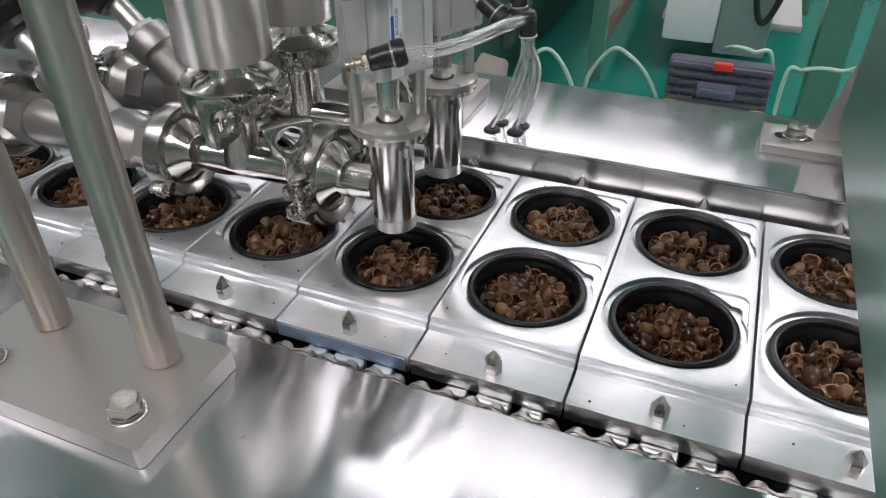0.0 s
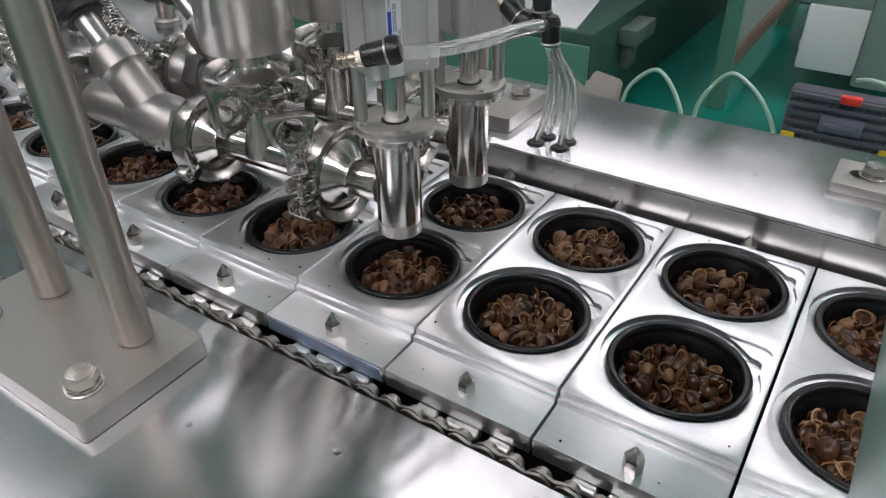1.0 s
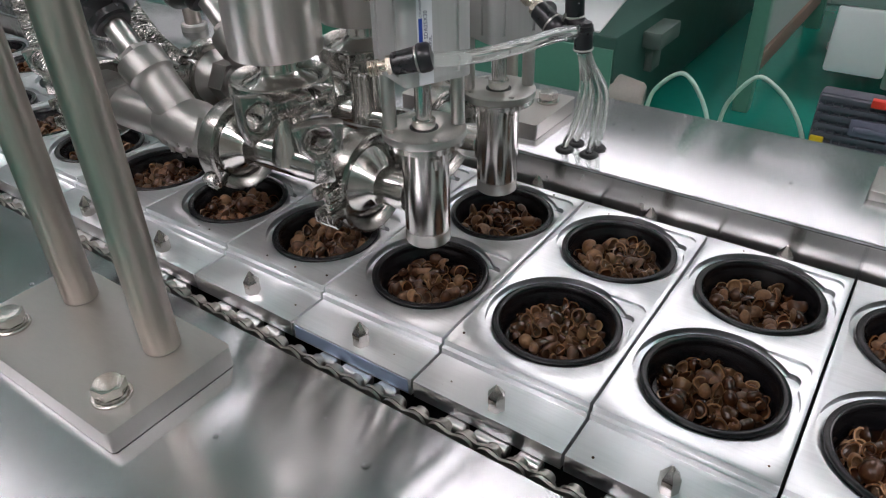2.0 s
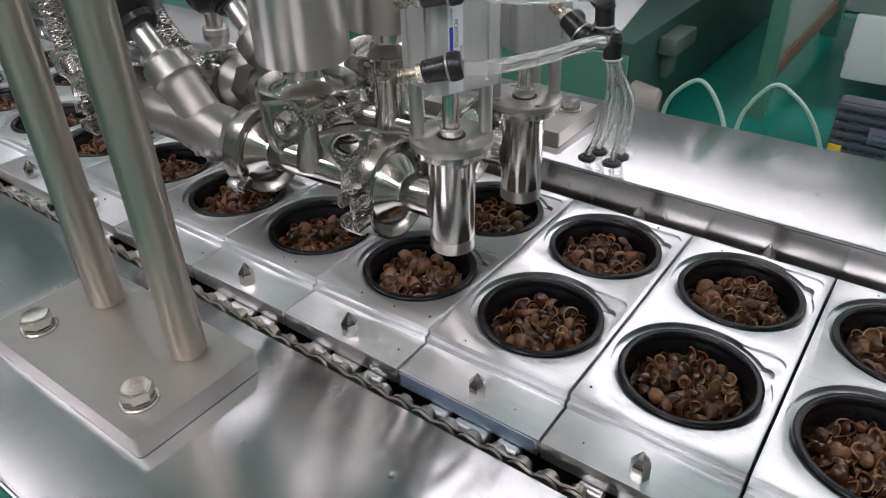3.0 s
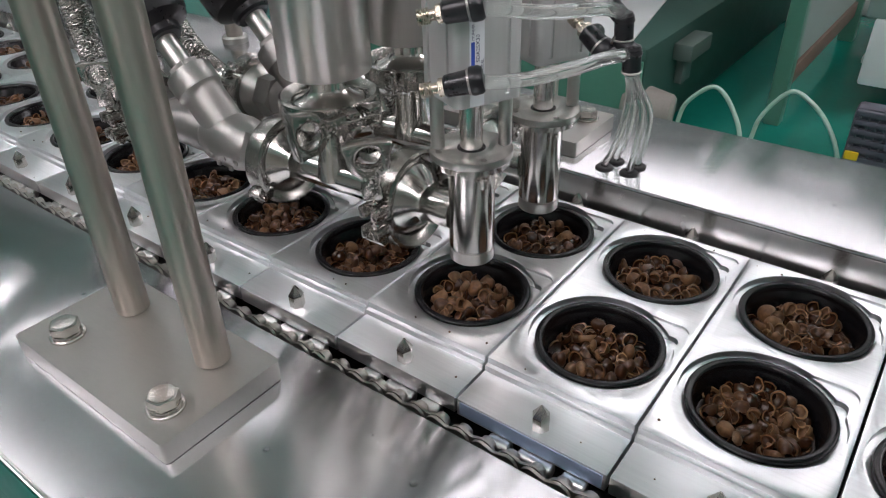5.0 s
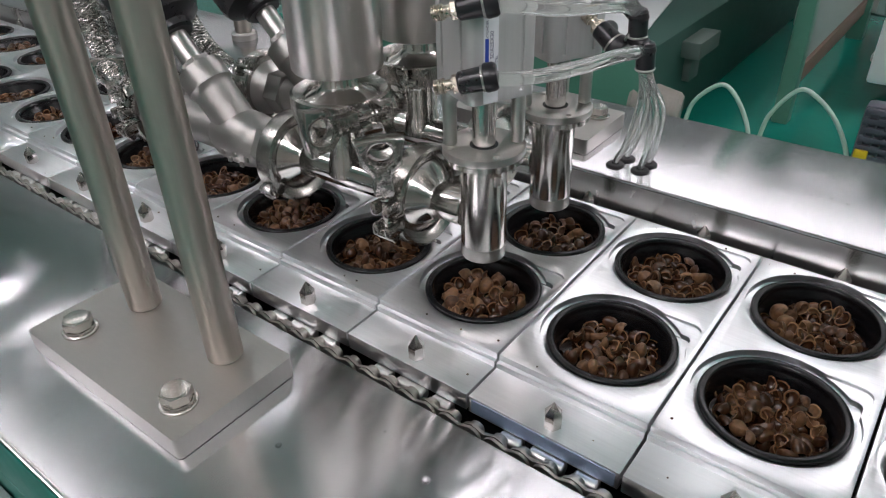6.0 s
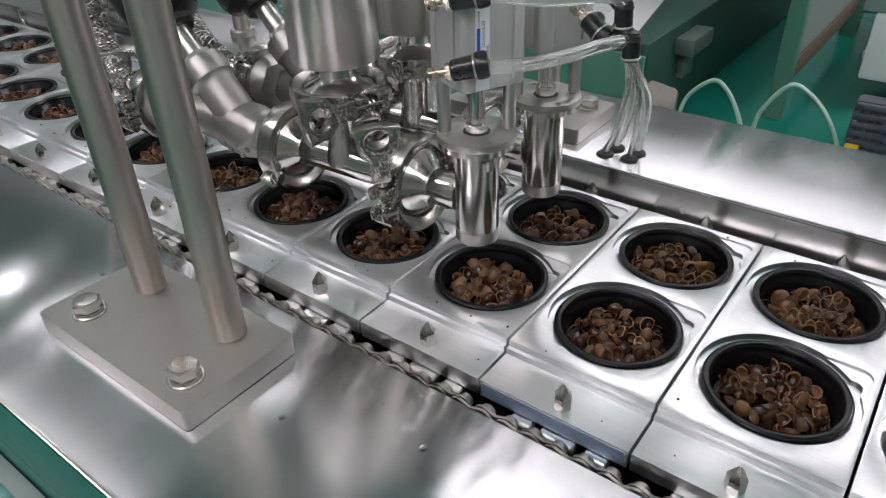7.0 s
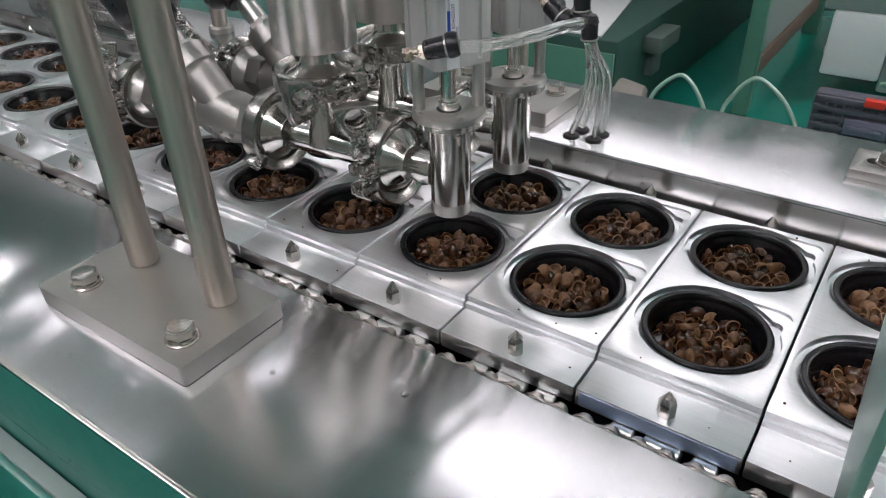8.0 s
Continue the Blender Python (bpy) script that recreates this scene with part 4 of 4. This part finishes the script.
part("edge_strip", box(0.0042, 0.010, -0.19, 0.20, 0.235, 0.26, 0.001), PLATE, guard, "steel top strip")
for y in (-0.16, 0.17):
    part("hanger", rod((0.007, y, 0.26), (0.007, y, 0.60), 0.004), POLISHED, guard, "slim steel hanger rod")

rear = thing("rear_post", "round steel post with a collar on the rear cover", "post", at=pose(-0.652, 0.330, BACK_Z))
part("post", lathe([(0, 0.0002), (0.0106, 0.0002), (0.0106, 0.42), (0, 0.42)], 40), POST, rear)
part("collar", lathe([(0.0107, 0.0001), (0.0165, 0.0001), (0.0165, 0.007), (0.0150, 0.009), (0.0107, 0.009)], 36, closed=True), PLATE, rear)
rail = thing("rear_channel", "folded stainless channel standing on the rear cover", "channel", at=pose(-1.02, 0.262, BACK_Z))
part("lower_fold", box(0, 0.24, 0, 0.055, 0.0001, 0.020, 0.0012), WALLSTEEL, rail)
part("upper_fold", box(0.02, 0.23, 0.008, 0.050, 0.0202, 0.040, 0.0012), WALLSTEEL, rail)

# the folded front lip and the flange below it
structure("deck_lip", rod((XL, DECK_OUT, -0.0018), (XR, DECK_OUT, -0.0018), 0.0022, edge=0, seg=14), POLISHED, "rounded folded edge of the front cover", "trim")
structure("base_flange", box(XL, XR, DECK_OUT - 0.016, DECK_OUT + 0.003, -0.150, -0.112, 0.004), TEALPAINT, "painted flange along the machine base", "machine")
structure("base_strip", box(XL, XR, DECK_OUT - 0.010, DECK_OUT + 0.002, -0.1115, -0.1065, 0.001), DIMGREEN, "pale green strip on the base flange", "trim")

# water drops and specks left on the covers
rng = random.Random(11)
drops = []
for x, y, r in ((-0.0255, -0.0775, 0.0022), (-0.0920, -0.0560, 0.0008), (-0.1200, -0.0470, 0.0009), (-0.1000, -0.1050, 0.0017), (-0.3050, -0.0860, 0.0016), (0.010, -0.118, 0.0012), (-0.062, -0.066, 0.0007)):
    drops.append((x, y, 0.0, r))
for i in range(26):
    drops.append((rng.uniform(-0.35, 0.12), rng.uniform(-0.17, -0.05), 0.0, rng.uniform(0.0003, 0.0007)))
for x, y, r in ((0.078, 0.300, 0.0016), (0.066, 0.302, 0.0011), (0.052, 0.300, 0.0012), (-0.060, 0.330, 0.0012), (-0.079, 0.332, 0.0010), (0.020, 0.310, 0.0009)):
    drops.append((x, y, BACK_Z, r))
for i in range(14):
    drops.append((rng.uniform(-0.07, 0.20), rng.uniform(0.255, 0.375), BACK_Z, rng.uniform(0.0003, 0.0008)))
for x, y, z, r in drops:
    if any(x0 < x < x1 and y0 < y < y1 for x0, x1, y0, y1 in ((-0.282, -0.128, -0.146, -0.06), (0.12, 0.24, 0.29, 0.36))):
        continue
    d = lathe([(r, 0.0001), (r * 0.93, r * 0.22), (r * 0.70, r * 0.42), (r * 0.36, r * 0.54), (0, r * 0.58)], 16)
    tagged(part("water_drop", d, DROP, at=pose(x, y, z)), "clear water drop on a steel cover", "water drop", "water drops")

# ---- the hall behind: another machine, a frame, a tool case, hoses ----
m = thing("neighbour_machine", "dark green machine with a white top cover", "machine", at=pose(-1.5, 3.2, FLOOR))
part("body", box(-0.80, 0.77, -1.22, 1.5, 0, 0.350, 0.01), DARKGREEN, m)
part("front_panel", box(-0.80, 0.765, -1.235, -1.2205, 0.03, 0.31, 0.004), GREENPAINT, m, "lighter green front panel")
part("top_cover", prism([(-0.82, -1.20), (0.70, -1.20), (0.16, 1.52), (-0.82, 1.52)], 0.3505, 0.356, 0.002), WHITEWALL, m, "white top cover")
part("upper_cover", prism([(-0.82, -0.95), (0.50, -0.95), (0.02, 1.52), (-0.82, 1.52)], 0.3565, 1.3, 0.03), WHITEWALL, m, "white upper cover")
part("junction_box", box(0.7705, 0.84, -0.98, -0.78, 0.25, 0.31, 0.006), BOXGREY, m, "grey junction box")
part("bracket", box(0.7705, 0.80, -0.93, -0.84, 0.15, 0.2495, 0.004), BOXGREY, m, "grey drop bracket")
mot = thing("floor_motor", "grey floor motor with a round shroud", "motor", at=pose(-0.72, 2.02, FLOOR))
part("shroud", rod((-0.09, 0, 0.13), (0.08, 0.04, 0.12), 0.095, 0.065, edge=0.012), MOTORGREY, mot)
part("foot", box(-0.08, 0.06, -0.06, 0.06, 0, 0.04, 0.004), MOTORGREY, mot)
cast = thing("castor", "dark castor wheel on a steel fork", "castor", at=pose(-0.62, 3.55, FLOOR))
part("wheel", rod((-0.02, 0, 0.06), (0.02, 0, 0.06), 0.06, edge=0.008), RUBBER, cast)
part("fork", box(-0.035, 0.035, -0.02, 0.02, 0.062, 0.15, 0.004), PLATE, cast)

f = thing("machine_frame", "green painted machine frame with glazed panels", "machine frame", at=pose(-0.40, 2.47, FLOOR))
part("post", box(-0.028, 0.028, -0.030, 0.030, 0, 2.2, 0.005), GREENPAINT, f)
part("post", box(0.74, 0.84, -0.20, -0.10, 0, 2.2, 0.006), GREENPAINT, f)
part("post", box(-0.036, 0.036, 1.20, 1.27, 0, 2.2, 0.005), GREENPAINT, f)
part("post", box(0.72, 0.80, 1.20, 1.27, 0, 2.2, 0.005), GREENPAINT, f)
part("rail", box(-0.030, 0.72, 1.24, 1.27, 0.12, 0.19, 0.004), GREYPANEL, f, "pale lower rail")
part("side_rail", box(-0.020, 0.015, 0.037, 1.199, 0.12, 0.19, 0.004), BROWN, f, "brown side rail")
part("back_panel", box(-0.03, 0.72, 1.28, 1.30, 0.10, 2.0), DIMGREEN, f, "lightened grey-green back panel")
part("side_glass", box(-0.004, 0.004, 0.037, 1.199, 0.195, 1.9), DIMGREEN, f, "grey-green side panel")
part("pan", box(0.20, 0.72, 0.25, 1.19, 0.19, 0.22, 0.006), GREYPANEL, f, "dark drip pan")
part("chute", box(0.235, 0.42, -0.02, 0.02, 0.20, 0.42, 0.01), WHITEWALL, f, "pale sheet metal chute")
part("upper_panel", box(0.205, 0.42, -0.015, 0.015, 0.4205, 0.95, 0.004), DIMGREEN, f, "lightened grey-green upper panel")
part("chute_side", box(0.42, 0.60, 0.0, 0.04, 0.16, 0.78, 0.01), DIMGREEN, f, "lightened grey-green inner door")
part("cable", sweep(smooth_line([(0.56, -0.03, 0.75), (0.53, -0.04, 0.42), (0.57, -0.04, 0.30), (0.62, -0.03, 0.45), (0.63, -0.02, 0.75)], 8), 0.011, 10), RUBBER, f, "hanging black cable")

case = thing("tool_case", "upright grey ribbed plastic tool case on the floor", "tool case", at=pose(0.075, 1.49, FLOOR))
top = -0.335 - FLOOR
part("shell", box(-0.122, 0.122, 0.006, 0.055, 0, top, 0.010), TOOLGREY, case)
for i in range(9):
    z = top - 0.012 - 0.0215 * i
    part("rib", box(-0.118, 0.118, -0.004, 0.008, z - 0.0065, z + 0.0065, 0.003), TOOLGREY, case)
for i in range(13):
    x = -0.108 + 0.018 * i
    part("stay", box(x - 0.002, x + 0.002, -0.0025, 0.007, top - 0.19, top - 0.010, 0.001), TOOLGREY, case)
part("handle_plate", box(-0.045, 0.045, -0.010, -0.0045, top - 0.085, top - 0.045, 0.004), TOOLPALE, case, "lavender grey handle plate")
part("handle", box(-0.036, 0.036, -0.018, -0.0105, top - 0.072, top - 0.060, 0.003), TOOLPALE, case)
part("latch", box(-0.016, 0.026, -0.016, 0.004, top - 0.012, top + 0.006, 0.003), LATCHRED, case, "red latch")
part("latch", box(-0.117, -0.088, -0.014, -0.0045, top - 0.120, top - 0.100, 0.003), LATCHYELLOW, case, "yellow latch")
part("latch", box(0.088, 0.117, -0.014, -0.0045, top - 0.120, top - 0.100, 0.003), LATCHYELLOW, case, "yellow latch")

hose = "pale green air hose arching above the floor"
air_tube([(-0.43, 1.43, FLOOR + 0.01), (-0.4290, 1.43, -0.68), (-0.4260, 1.43, -0.54), (-0.4165, 1.43, -0.434), (-0.4000, 1.43, -0.3780), (-0.3496, 1.43, -0.331), (-0.3134, 1.43, -0.3459), (-0.276, 1.43, -0.4014), (-0.2590, 1.43, -0.4550), (-0.247, 1.43, -0.55), (-0.243, 1.43, -0.68), (-0.242, 1.43, FLOOR + 0.01)], 0.0052, PALETUBE, hose, "floor hoses")
air_tube([(-0.267, 1.50, FLOOR + 0.01), (-0.266, 1.50, -0.68), (-0.262, 1.50, -0.55), (-0.2520, 1.50, -0.465), (-0.238, 1.50, -0.4000), (-0.1891, 1.50, -0.3327), (-0.1427, 1.50, -0.3463), (-0.0953, 1.50, -0.3909), (-0.0570, 1.50, -0.460), (-0.038, 1.495, -0.55), (-0.032, 1.48, -0.68), (-0.03, 1.47, FLOOR + 0.01)], 0.0052, PALETUBE, hose, "floor hoses")
air_tube([(0.075, 1.60, -0.33), (0.10, 1.56, -0.312), (0.14, 1.55, -0.316), (0.19, 1.58, -0.36), (0.20, 1.66, FLOOR + 0.01)], 0.0052, PALETUBE, hose, "floor hoses")
air_tube([(0.235, 1.46, FLOOR + 0.01), (0.215, 1.46, -0.36), (0.25, 1.46, -0.315), (0.32, 1.44, -0.300), (0.42, 1.40, -0.31), (0.50, 1.40, FLOOR + 0.01)], 0.0052, PALETUBE, hose, "floor hoses")


# ---- what moves ----
def motions():
    steps = [0.0, 2.2] + [2.3 + 0.1 * i for i in range(12)] + [6.65] + [6.75 + 0.1 * i for i in range(12)] + [8.0]
    for ob, x, y, z, turn in BELT:
        walk(ob, [(t, pose(x + PITCH * eased(t), y, z, 0, 0, turn)) for t in steps])
    lift = [(0.0, 1), (1.6, 1), (1.78, 0), (3.78, 0), (3.92, 1), (6.08, 1), (6.22, 0), (8.0, 0)]
    for stem in STEMS:
        walk(stem, [(t, pose(0, 0, -0.0305 * (1 - up))) for t, up in lift])


motions()
